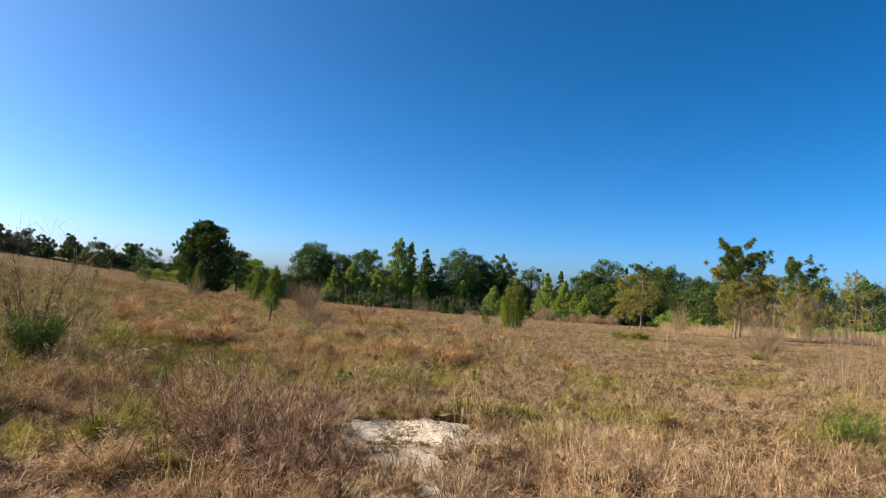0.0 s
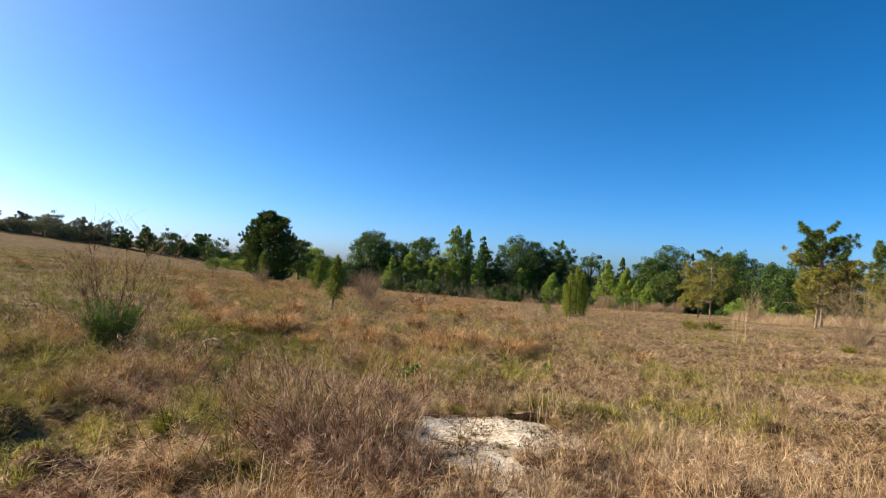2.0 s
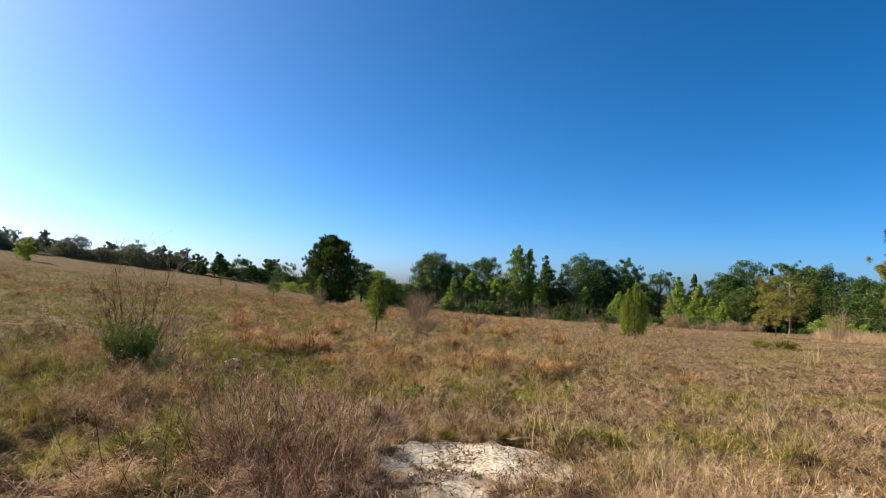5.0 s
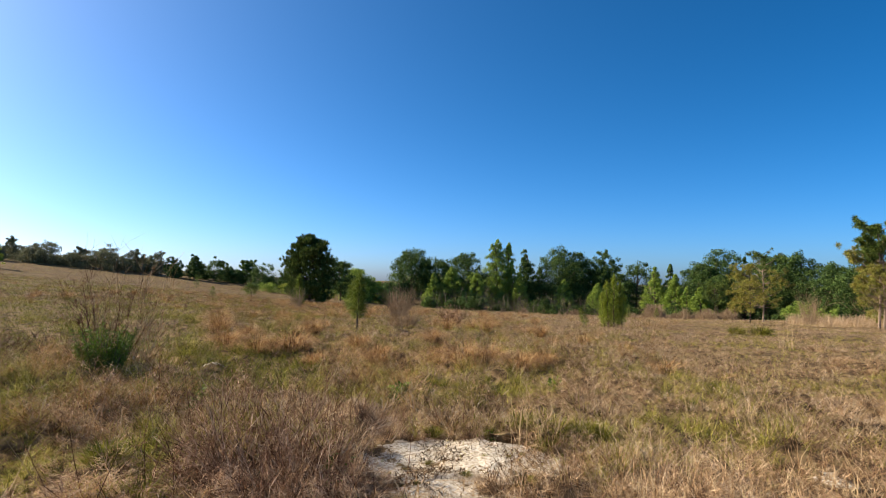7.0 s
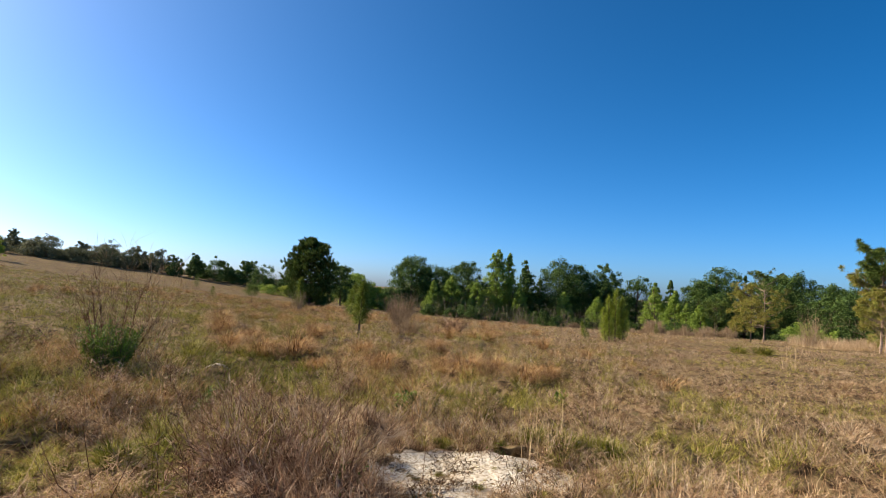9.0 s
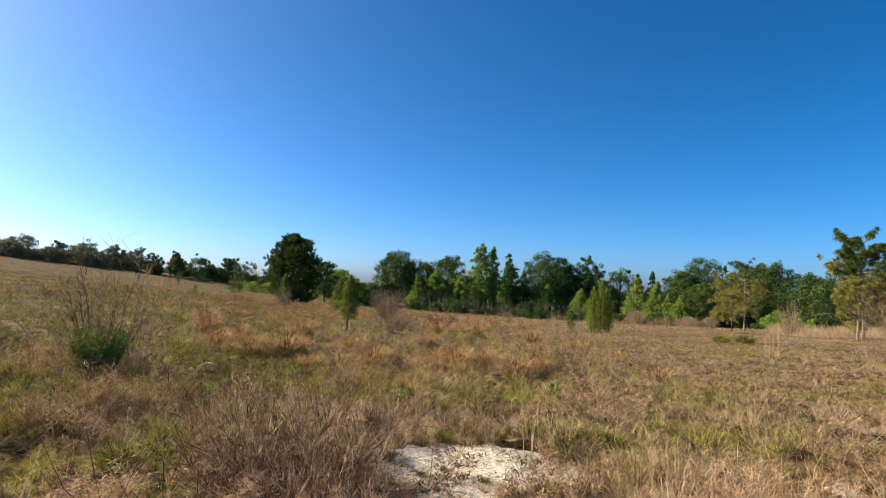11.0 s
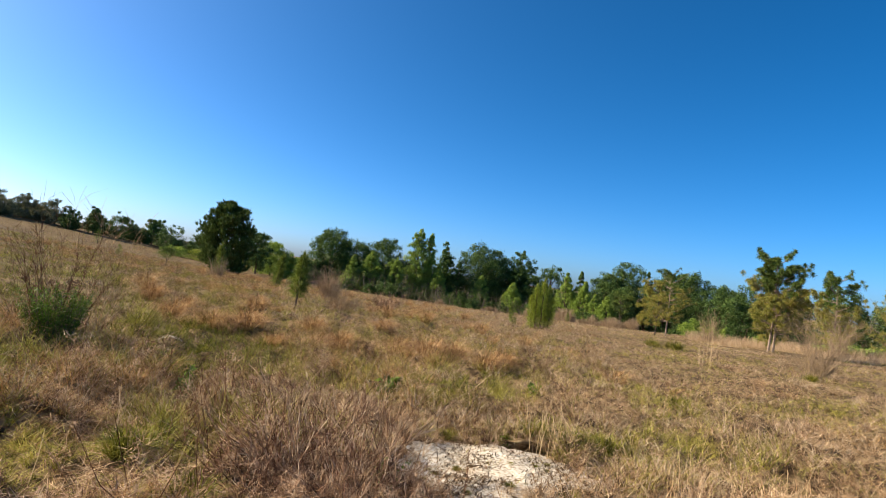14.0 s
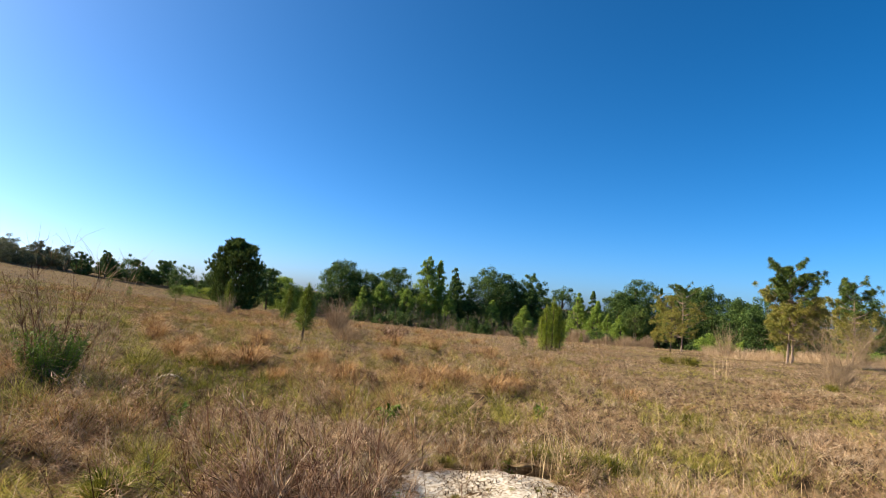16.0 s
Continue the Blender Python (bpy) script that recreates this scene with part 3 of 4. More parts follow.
# twigs and straws on the sand
b = Builder()
n = 9500
x, y = RNG.uniform(-0.5, 1.5, n), RNG.uniform(3.6, 5.7, n)
ok = (sand_depth(x, y) > -0.05) & (wave(x, y, 0.5, 41) + RNG.normal(0, 0.5, n) > 0)
x, y = x[ok], y[ok]
n = len(x)
blades(b, np.stack([x, y, ground_z(x, y) + 0.008], 1), RNG.uniform(0.006, 0.04, n), RNG.uniform(0.02, 0.13, n), RNG.uniform(0, 6.28, n), RNG.uniform(0.003, 0.008, n), 0.5)
thing("sand_litter", b, M_LITTER_SHADE, label="dark twigs and straws scattered on white sand", category="litter", kind="stuff")


def stalks(count, x0, x1, y0, y1, long, radius, tilt):
    """Long single stalks that lean every way over the growth."""
    b = Builder()
    for _ in range(count):
        x, y, l, a, k = RNG.uniform(x0, x1), RNG.uniform(y0, y1), long * RNG.uniform(0.5, 1.2), RNG.uniform(0, 6.28), RNG.uniform(0.2, 1.0) * tilt
        if sand_depth(x, y) > -0.03:
            continue
        p = np.array([x, y, float(ground_z(x, y)) - 0.02])
        d = np.array([math.cos(a) * k, math.sin(a) * k, 1.0])
        d /= np.linalg.norm(d)
        side = RNG.normal(0, 0.05 * l, 3)
        tube(b, [p, p + d * l * 0.5 + side, p + d * l + side * 0.5 + np.array([0, 0, -0.05 * l])], np.array([1.0, 0.8, 0.45]) * radius, 3)
    return b


thing("pale_straws", stalks(330, -2.2, 5.0, 3.3, 8.0, 0.46, 0.0026, 1.6), M_PALE, label="long pale dead straws leaning over the growth", category="straw", kind="stuff")
thing("dark_stalks", stalks(150, -1.6, 0.6, 3.5, 6.0, 0.50, 0.0028, 0.9), M_STEM, label="long dark dead stalks standing in the growth", category="dead weeds", kind="stuff")


def sand_spot(x, y, rx, ry, label, sink=0.0):
    """A small low heap of bare sand."""
    u, v = np.meshgrid(np.linspace(-1.3, 1.3, 40), np.linspace(-1.3, 1.3, 40))
    d = 1 - np.hypot(u, v) + 0.35 * wave(u, v, 0.9, int(x * 10) + 99)
    gx, gy = x + u * rx, y + v * ry
    z = ground_z(gx, gy) + np.clip(d * 0.04, -0.05, 0.008) - sink + 0.002 * RNG.normal(size=u.shape)
    i = np.arange(39)
    o = (i[:, None] * 40 + i[None, :]).ravel()
    return thing("sand_patch", Builder().add(np.stack([gx, gy, z], -1), np.stack([o, o + 1, o + 41, o + 40], 1)), M_SAND, label=label, category="sand", kind="stuff", smooth=True)


sand_spot(3.2, 4.95, 0.14, 0.09, "small heap of pale sand among dry grass")
sand_spot(-3.15, 9.0, 0.16, 0.04, "small patch of bare pale sand in the grass", 0.015)


# ---- grass tussocks and weeds ----
def tussock_mesh(name, height, radius, count, mat, width=0.006, lean=1.0, seed_droop=0.45):
    b = Builder()
    az = RNG.uniform(0, 2 * np.pi, count)
    rho = radius * 0.35 * np.sqrt(RNG.random(count))
    base = np.stack([rho * np.cos(az), rho * np.sin(az), np.full(count, -0.03)], 1)
    h = height * RNG.uniform(0.55, 1.1, count)
    k = RNG.random(count)
    blades(b, base, h * (1.0 - 0.35 * k), radius * lean * (0.25 + 0.95 * k), az + RNG.normal(0, 0.35, count), width * RNG.uniform(0.6, 1.3, count), seed_droop * k)
    return b.mesh(name, mat)


def mop_mesh(name, height, radius, count, mat, width):
    """A fountain-shaped bunch of fine arching blades."""
    b = Builder()
    az = RNG.uniform(0, 2 * np.pi, count)
    rho = radius * 0.22 * np.sqrt(RNG.random(count))
    base = np.stack([rho * np.cos(az), rho * np.sin(az), np.full(count, -0.03)], 1)
    k = np.sqrt(RNG.random(count))
    arcs(b, base, height * (1.1 - 0.55 * k) * RNG.uniform(0.75, 1.1, count), radius * (0.12 + 0.95 * k), az + RNG.normal(0, 0.3, count), width * RNG.uniform(0.6, 1.3, count), RNG.uniform(0.1, 0.75, count) * k)
    return b.mesh(name, mat)


def place(name, me, x, y, turn, size, label, category, group):
    ob = new(name, me)
    ob.location = on_ground(x, y, 0.0)
    ob.rotation_euler = (0, 0, turn)
    ob.scale = (size, size, size * RNG.uniform(0.85, 1.15))
    return tagged(ob, label, category, group)


RUST_MESHES = [mop_mesh("tussock", 0.34, 0.55, 150, M_TUSSOCK, 0.009) for _ in range(5)]
MOP_MESHES = [mop_mesh("tussock", 0.42, 0.62, 620, M_TUSSOCK, 0.0055) for _ in range(3)]
TAN_MESHES = [tussock_mesh("grass_clump", 0.24, 0.36, 170, m, 0.0044) for m in (M_STRAW, M_TANGLE, M_DEAD, M_STRAW)]
GREEN_MESHES = [tussock_mesh("green_clump", 0.22, 0.26, 300, M_FRESH, 0.008, 0.9, 0.3) for _ in range(3)]

for x, y, s in TUSSOCKS:
    place("grass_tussock", MOP_MESHES[RNG.integers(3)], x, y, RNG.uniform(0, 6.28), s, "rust-tan bunch grass tussock arching over the field", "grass tussock", "bunch grass tussocks")
for _ in range(360):
    x, y = RNG.uniform(-28, 5), RNG.uniform(8, 50)
    if abs(x) > y * 0.9 + 3 or RNG.random() > 1.1 - 0.014 * y or greenness(x, y) > 0.75:
        continue
    place("grass_tussock", RUST_MESHES[RNG.integers(5)], x, y, RNG.uniform(0, 6.28), RNG.uniform(0.65, 1.35), "rust-tan bunch grass tussock arching over the field", "grass tussock", "bunch grass tussocks")
for _ in range(150):
    x, y = RNG.uniform(-5, 10), RNG.uniform(3.4, 16)
    if abs(x) > y * 0.95 + 1 or sand_depth(x, y) > -0.25 or (x < -1 and y < 5):
        continue
    place("grass_clump", TAN_MESHES[RNG.integers(4)], x, y, RNG.uniform(0, 6.28), RNG.uniform(0.5, 1.0), "tan dry grass clump with bent blades", "grass clump", "dry grass clumps")
for x, y, s in ((0.86, 6.02, 0.9), (0.55, 6.05, 0.8), (1.25, 5.95, 0.9), (1.7, 6.0, 0.8), (0.1, 6.0, 0.7), (-0.35, 5.55, 0.7), (1.75, 5.2, 0.9), (1.55, 4.5, 0.9), (1.2, 4.1, 0.8), (-0.55, 4.9, 0.8)):
    place("grass_clump", TAN_MESHES[RNG.integers(4)], x, y, RNG.uniform(0, 6.28), s, "tan dry grass clump at the edge of bare sand", "grass clump", "dry grass clumps")
for _ in range(60):
    x, y = RNG.uniform(-0.2, 1.4), RNG.uniform(4.0, 5.5)
    if sand_depth(x, y) < 0.05:
        continue
    place("grass_clump", (TAN_MESHES + GREEN_MESHES)[RNG.integers(7)], x, y, RNG.uniform(0, 6.28), RNG.uniform(0.10, 0.26), "tiny grass clump growing in bare sand", "grass clump", "dry grass clumps")
for x, y, z in ((1.25, 5.40, 0.7), (1.38, 5.55, 0.8), (0.62, 5.60, 0.5), (1.20, 5.62, 0.7)):
    place("grass_clump", TAN_MESHES[RNG.integers(4)], x, y, RNG.uniform(0, 6.28), z, "tan dry grass clump at the edge of bare sand", "grass clump", "dry grass clumps")
for k in range(9):
    place("grass_clump", TAN_MESHES[k % 4], BURROW[0] - 0.34 + 0.085 * k, BURROW[1] + 0.07 + 0.06 * (k % 3), RNG.uniform(0, 6.28), RNG.uniform(0.5, 0.75), "tan dry grass clump hanging over a burrow", "grass clump", "dry grass clumps")
for k in range(34):
    t = 2 * math.pi * k / 34 + RNG.normal(0, 0.1)
    x, y = 0.48, 4.75
    while sand_depth(x, y) > -0.10:
        x, y = x + 0.03 * math.cos(t), y + 0.03 * math.sin(t)
    if abs(x - BURROW[0]) < 0.25 and y > 5.3:
        continue
    place("grass_clump", (TAN_MESHES + TAN_MESHES[1:3] + GREEN_MESHES[:1])[RNG.integers(7)], x, y, RNG.uniform(0, 6.28), RNG.uniform(0.3, 0.6), "small grass clump at the edge of bare sand", "grass clump", "dry grass clumps")
for x, y, s in ((1.35, 5.75, 1.0), (1.6, 5.85, 0.9), (1.1, 5.9, 0.8), (0.78, 5.72, 0.45), (-1.75, 4.7, 1.0), (-1.5, 4.9, 0.9), (11.2, 23.6, 2.2), (12.0, 23.3, 2.4), (11.0, 14.6, 1.2), (4.0, 8.6, 1.1), (3.2, 7.6, 0.9), (2.3, 8.1, 0.8), (-1.25, 3.85, 1.1), (-1.05, 3.7, 0.9), (-1.75, 4.35, 0.9), (1.75, 5.75, 1.0), (2.0, 5.6, 0.9)):
    place("green_clump", GREEN_MESHES[RNG.integers(3)], x, y, RNG.uniform(0, 6.28), s, "fresh green grass clump among dry growth", "grass clump", "green grass clumps")


def stem(b, root, way, length, r0, bend=0.25, steps=5, sides=3, twigs=0, twig_len=0.3, curl=0.0):
    """A thin crooked stem with side twigs; gives its points back."""
    p, d, pts = np.array(root, float), np.array(way, float), []
    d = d / np.linalg.norm(d)
    for k in range(steps + 1):
        pts.append(p.copy())
        d = d + RNG.normal(0, bend / steps, 3) + np.array([0, 0, -curl / steps])
        d /= np.linalg.norm(d)
        p = p + d * length / steps
    pts = np.array(pts)
    tube(b, pts, np.linspace(r0, r0 * 0.3, steps + 1), sides)
    first = b.n - 3 * (steps + 1)
    for _ in range(twigs):
        i = int(RNG.integers(1, steps)) if RNG.random() < 0.8 else steps
        w = (pts[i] - pts[i - 1]) / (length / steps) + RNG.normal(0, 0.5, 3)
        l = twig_len * length * RNG.uniform(0.4, 1.0)
        w /= np.linalg.norm(w)
        q1 = pts[i] + w * l * 0.55
        q2 = q1 + (w + RNG.normal(0, 0.3, 3)) * l * 0.45
        u = np.cross(w, (0.3, 0.5, 0.81))
        u /= np.linalg.norm(u) + 1e-9
        tri = np.stack([u, np.cross(w, u), -u - np.cross(w, u)])
        b.grow(first + 3 * i + np.arange(3), [q1 + tri * r0 * 0.4, q2 + tri * r0 * 0.15])
    return pts


def brush(name, x, y, height, spread, stems, mat, label, category, group="", radius=0.006, twigs=4, twig_len=0.3, foot=0.3, bend=0.5, curl=0.0, lean=(0, 0), split=True):
    """A bare twiggy shrub or a bunch of dead stalks, stem by stem."""
    top = holder(name, on_ground(x, y, 0.0), label, category, group)
    b = Builder()
    for k in range(stems):
        a, q = RNG.uniform(0, 2 * np.pi), math.sqrt(RNG.random())
        dx, dy = math.cos(a) * q, math.sin(a) * q
        fx, fy = dx * spread * foot, dy * spread * foot
        drop = float(ground_z(x + fx, y + fy)) - top.location.z
        stem(b, (fx, fy, drop - 0.03), (dx * spread * (1 - foot) / height + lean[0], dy * spread * (1 - foot) / height + lean[1], 1.0), height * RNG.uniform(0.55, 1.1), radius * RNG.uniform(0.6, 1.2), bend, 5, 3, twigs, twig_len, curl)
        if split or k == stems - 1:
            part("stem" if split else "twig_mass", b, mat, top)
            b = Builder()
    return top


brush("dead_weed_clump", -0.72, 4.35, 0.56, 0.68, 200, M_DARK_WEED, "large tangle of dead grey-brown weed stems beside the sand", "dead weeds", radius=0.0030, twigs=6, twig_len=0.40, foot=0.75, bend=1.6, curl=0.5)
brush("dead_weed_clump", -0.50, 3.75, 0.46, 0.62, 110, M_DARK_WEED, "dark tangle of dead weed stems before the sand", "dead weeds", radius=0.0030, twigs=5, twig_len=0.40, foot=0.75, bend=1.3, curl=0.4)
brush("dead_weed_clump", -0.55, 4.25, 0.58, 0.70, 60, M_WEED, "grey-brown dead weed stems standing in a tangle", "dead weeds", radius=0.0040, twigs=5, twig_len=0.40, foot=0.7, bend=1.1)
brush("dead_weed_clump", -0.60, 4.30, 0.70, 0.75, 26, M_WEED, "crossing woody dead weed stems in a tangle", "dead weeds", radius=0.0052, twigs=6, twig_len=0.45, foot=0.45, bend=0.9)
brush("dead_weed_clump", -0.28, 4.15, 0.42, 0.42, 90, M_TANGLE, "tangle of dead grey weed stems beside the sand", "dead weeds", radius=0.0026, twigs=6, twig_len=0.40, foot=0.7, bend=1.7, curl=0.5)
brush("dead_weed_clump", -0.75, 4.45, 0.76, 0.70, 16, M_STEM, "thin dark red-brown dead weed stems standing upright", "dead weeds", radius=0.0030, twigs=7, twig_len=0.35, foot=0.7, bend=0.6)
brush("dead_weed_clump", -1.9, 5.0, 0.36, 0.75, 110, M_TANGLE, "low tangle of grey-brown dead weed stems", "dead weeds", radius=0.0026, twigs=5, twig_len=0.40, foot=0.75, bend=1.6, curl=0.6)
brush("dead_weed_clump", -1.5, 5.6, 0.7, 0.6, 16, M_STEM, "thin dark bare weed stems with few branches", "dead weeds", radius=0.003, twigs=6, twig_len=0.35, foot=0.7, bend=0.5)
brush("dead_weed_clump", -5.5, 7.1, 0.42, 1.0, 110, M_WEED, "low matted dark dead weed stems", "dead weeds", radius=0.0038, twigs=5, twig_len=0.4, foot=0.7, bend=1.3, curl=0.5)
brush("dead_weed_clump", -6.6, 8.9, 0.42, 1.0, 100, M_STEM, "low matted dark red-brown dead weed stems", "dead weeds", radius=0.0042, twigs=5, twig_len=0.4, foot=0.7, bend=1.3, curl=0.5)
brush("dead_weed_clump", -2.9, 6.3, 0.42, 0.95, 130, M_RUST, "matted rust-brown dead weed stems", "dead weeds", radius=0.0034, twigs=5, twig_len=0.4, foot=0.7, bend=1.4, curl=0.6)
brush("dead_weed_clump", -3.7, 5.3, 0.30, 0.8, 90, M_WEED, "low matted dark dead weed stems", "dead weeds", radius=0.0032, twigs=5, twig_len=0.4, foot=0.7, bend=1.3, curl=0.5)
brush("dead_weed_clump", -1.1, 8.3, 0.34, 0.6, 80, M_WEED, "low matted grey dead weed stems", "dead weeds", radius=0.0035, twigs=5, twig_len=0.4, foot=0.7, bend=1.3, curl=0.5)
brush("dead_weed_clump", -2.75, 5.6, 0.36, 0.6, 80, M_WEED, "low matted dead weed stems, reddish brown", "dead weeds", radius=0.003, twigs=4, foot=0.7, bend=1.0, curl=0.6)
brush("dead_weed_clump", -3.2, 8.1, 0.32, 0.8, 80, M_WEED, "low matted grey dead weed stems", "dead weeds", radius=0.0035, twigs=4, foot=0.7, bend=1.0, curl=0.6)
brush("dead_weed_clump", 1.95, 5.0, 0.34, 0.55, 80, M_WEED, "low matted pinkish-brown dead weed stems", "dead weeds", radius=0.0025, twigs=4, foot=0.75, bend=1.4, curl=0.8)
brush("dead_weed_clump", -1.35, 5.75, 0.36, 0.5, 70, M_WEED, "low tangle of grey-brown dead weed stems", "dead weeds", radius=0.0028, twigs=5, foot=0.7, bend=1.2, curl=0.3)
brush("dead_weed_clump", 1.5, 4.7, 0.32, 0.5, 80, M_TANGLE, "low tangle of pinkish-brown dead weed stems by the sand", "dead weeds", radius=0.0026, twigs=5, twig_len=0.4, foot=0.75, bend=1.5, curl=0.6)
brush("dead_weed_clump", 1.75, 4.0, 0.42, 0.5, 60, M_PALE, "pale dry weed stalks rising from the grass", "dead weeds", radius=0.0022, twigs=3, foot=0.8, bend=1.0)
brush("dead_weed_clump", 2.6, 3.7, 0.42, 0.6, 70, M_PALE, "pale dry weed stalks rising from the grass", "dead weeds", radius=0.0022, twigs=3, foot=0.8, bend=1.0)
for x, y, h, w in ((2.0, 3.75, 0.40, 0.40), (2.55, 3.45, 0.44, 0.45), (3.1, 3.9, 0.36, 0.45), (2.35, 4.4, 0.34, 0.40), (3.5, 3.4, 0.40, 0.45), (1.75, 4.55, 0.32, 0.35), (3.9, 4.4, 0.36, 0.40), (2.9, 4.9, 0.30, 0.40), (1.5, 3.6, 0.36, 0.35), (4.6, 4.1, 0.40, 0.45)):
    brush("dead_weed_clump", x, y, h, w, 52, M_TANGLE, "upright pinkish-brown dead weed stalks in dry grass", "dead weeds", radius=0.0027, twigs=3, twig_len=0.35, foot=0.85, bend=0.7, curl=0.3)
brush("dry_stalk", 1.15, 5.55, 0.55, 0.25, 9, M_PALE, "few pale broken stalks standing in the grass", "stalks", radius=0.004, twigs=1, foot=0.9)
brush("dry_weed", -4.25, 8.2, 1.35, 0.70, 15, M_STEM, "tall bare reddish-brown weed stalks out of a green shrub", "stalks", radius=0.0050, twigs=26, twig_len=0.24, foot=0.25, bend=0.3)
brush("dry_weed", -4.18, 8.25, 1.38, 0.80, 30, M_TANGLE, "tall bare pale brown weed stalks behind a green shrub", "stalks", radius=0.004, twigs=20, twig_len=0.30, foot=0.5, bend=0.35)
brush("dry_branch", -4.6, 8.15, 1.15, 0.02, 1, M_BARK, "single dead branch leaning out of a green shrub", "branch", radius=0.011, twigs=4, foot=0.5, bend=0.2, lean=(-1.0, -0.1))
brush("dry_weed", 11.35, 14.8, 1.8, 0.75, 84, M_BRUSH, "tall arching pale dry stalks with feathery tips", "stalks", radius=0.0045, twigs=24, twig_len=0.30, foot=0.3, bend=0.7, curl=0.45, lean=(0.05, 0))
brush("dry_weed", 8.9, 9.2, 1.5, 1.1, 44, M_BRUSH, "tall pale brown twiggy weed stalks at the field edge", "stalks", radius=0.0036, twigs=15, twig_len=0.30, foot=0.7, bend=0.45)
brush("dry_weed", 7.6, 7.6, 0.8, 0.9, 40, M_BRUSH, "pale brown twiggy weed stalks at the field edge", "stalks", radius=0.003, twigs=10, twig_len=0.28, foot=0.8, bend=0.35)
brush("dry_weed", 9.2, 16.5, 0.9, 0.35, 8, M_PALE, "few pale dry stalks in the grass", "stalks", radius=0.007, twigs=1, foot=0.5)
brush("dry_sprig", 3.94, 20.8, 1.15, 0.3, 7, M_BRUSH, "thin bare brown sprig in the field", "shrub", radius=0.010, twigs=8, foot=0.2)
brush("twiggy_shrub", -1.55, 19.6, 0.72, 0.80, 170, M_BRUSH, "low bare grey twiggy shrub", "shrub", radius=0.008, twigs=6, foot=0.4, bend=0.9, split=False)
brush("twiggy_shrub", 0.0, 24.9, 0.72, 0.85, 130, M_DARK_WEED, "low bare dark grey twiggy shrub", "shrub", radius=0.012, twigs=5, foot=0.3, split=False)
brush("twiggy_shrub", -2.7, 28.5, 1.35, 0.85, 170, M_BRUSH, "bare pinkish-brown dense twiggy shrub", "shrub", radius=0.009, twigs=7, foot=0.4, bend=0.9, split=False)
brush("twiggy_shrub", -9.3, 33.5, 1.15, 0.5, 60, M_BRUSH, "bare pinkish-brown twiggy shrub before a young conifer", "shrub", radius=0.009, twigs=6, foot=0.5, split=False)
brush("twiggy_shrub", 2.4, 29.8, 0.4, 0.5, 40, M_BRUSH, "low bare brown twiggy shrub", "shrub", radius=0.009, twigs=4, foot=0.5, split=False)
brush("twiggy_shrub", 21.3, 36.0, 1.9, 0.8, 80, M_BRUSH, "bare pale tall twiggy shrub by the pines", "shrub", radius=0.008, twigs=8, foot=0.3, split=False)
brush("twiggy_shrub", 28.0, 33.0, 2.9, 1.0, 50, M_BRUSH, "bare pale tall twiggy shrub by the pines", "shrub", radius=0.008, twigs=8, foot=0.3, split=False)


def leafy_shrub(name, x, y, height, radius, stems, mat, label, category, size=0.07, per=26, aspect=0.25, ragged=0.6):
    """Upright stems set with narrow leaves."""
    top = holder(name, on_ground(x, y, 0.0), label, category)
    bl = Builder()
    for _ in range(stems):
        bs = Builder()
        a, k = RNG.uniform(0, 2 * np.pi), math.sqrt(RNG.random())
        root = np.array([math.cos(a) * k * radius * 0.5, math.sin(a) * k * radius * 0.5, -0.03])
        pts = stem(bs, root, (math.cos(a) * k * radius * 0.7 / height, math.sin(a) * k * radius * 0.7 / height, 1), height * RNG.uniform(ragged, 1.1), 0.004 + 0.002 * height, 0.3, 5)
        f = RNG.uniform(0.12, 1.0, per) * 4.99
        i = f.astype(int)
        c = pts[i] + (pts[i + 1] - pts[i]) * (f - i)[:, None]
        out = RNG.normal(size=(per, 3)) + np.array([math.cos(a) * 0.5, math.sin(a) * 0.5, 0.6])
        out /= np.linalg.norm(out, axis=1, keepdims=True)
        needles(bl, c, out, size * RNG.uniform(0.6, 1.3, per), 0.15, size * aspect, 0.15)
        part("stem", bs, M_BARK, top)
    tagged(part("foliage", bl, mat, top), kind="stuff")
    return top


leafy_shrub("green_shrub", -4.12, 7.9, 0.66, 0.34, 110, M_SHRUB, "bushy bright green feathery shrub in dry grass", "shrub", 0.06, 60, 0.17, 0.45)
leafy_shrub("green_shrub", 4.95, 5.2, 0.34, 0.26, 34, M_SHRUB, "low green feathery shrub among pale grass", "shrub", 0.05, 60, 0.12)
leafy_shrub("green_shrub", 5.5, 5.35, 0.36, 0.24, 30, M_SHRUB, "low green feathery shrub among pale grass", "shrub", 0.05, 60, 0.12)
leafy_shrub("leafy_weed", -2.08, 6.25, 0.28, 0.10, 7, M_SHRUB, "small upright green leafy weed", "weed", 0.10, 20, 0.42)
leafy_shrub("leafy_weed", -0.2, 7.3, 0.28, 0.09, 7, M_SHRUB, "small upright green leafy weed", "weed", 0.10, 20, 0.42)
leafy_shrub("leafy_weed", BURROW[0] - 0.13, BURROW[1] + 0.05, 0.18, 0.10, 5, M_SHRUB, "small upright green leafy weed by the burrow", "weed", 0.06, 14, 0.42)
leafy_shrub("leafy_weed", 1.7, 8.0, 0.26, 0.10, 5, M_SHRUB, "small upright green leafy weed", "weed", 0.06, 14, 0.42)
leafy_shrub("leafy_weed", -0.25, 4.35, 0.26, 0.08, 4, M_SHRUB, "small green leafy weed under dead stems", "weed", 0.05, 14, 0.45)


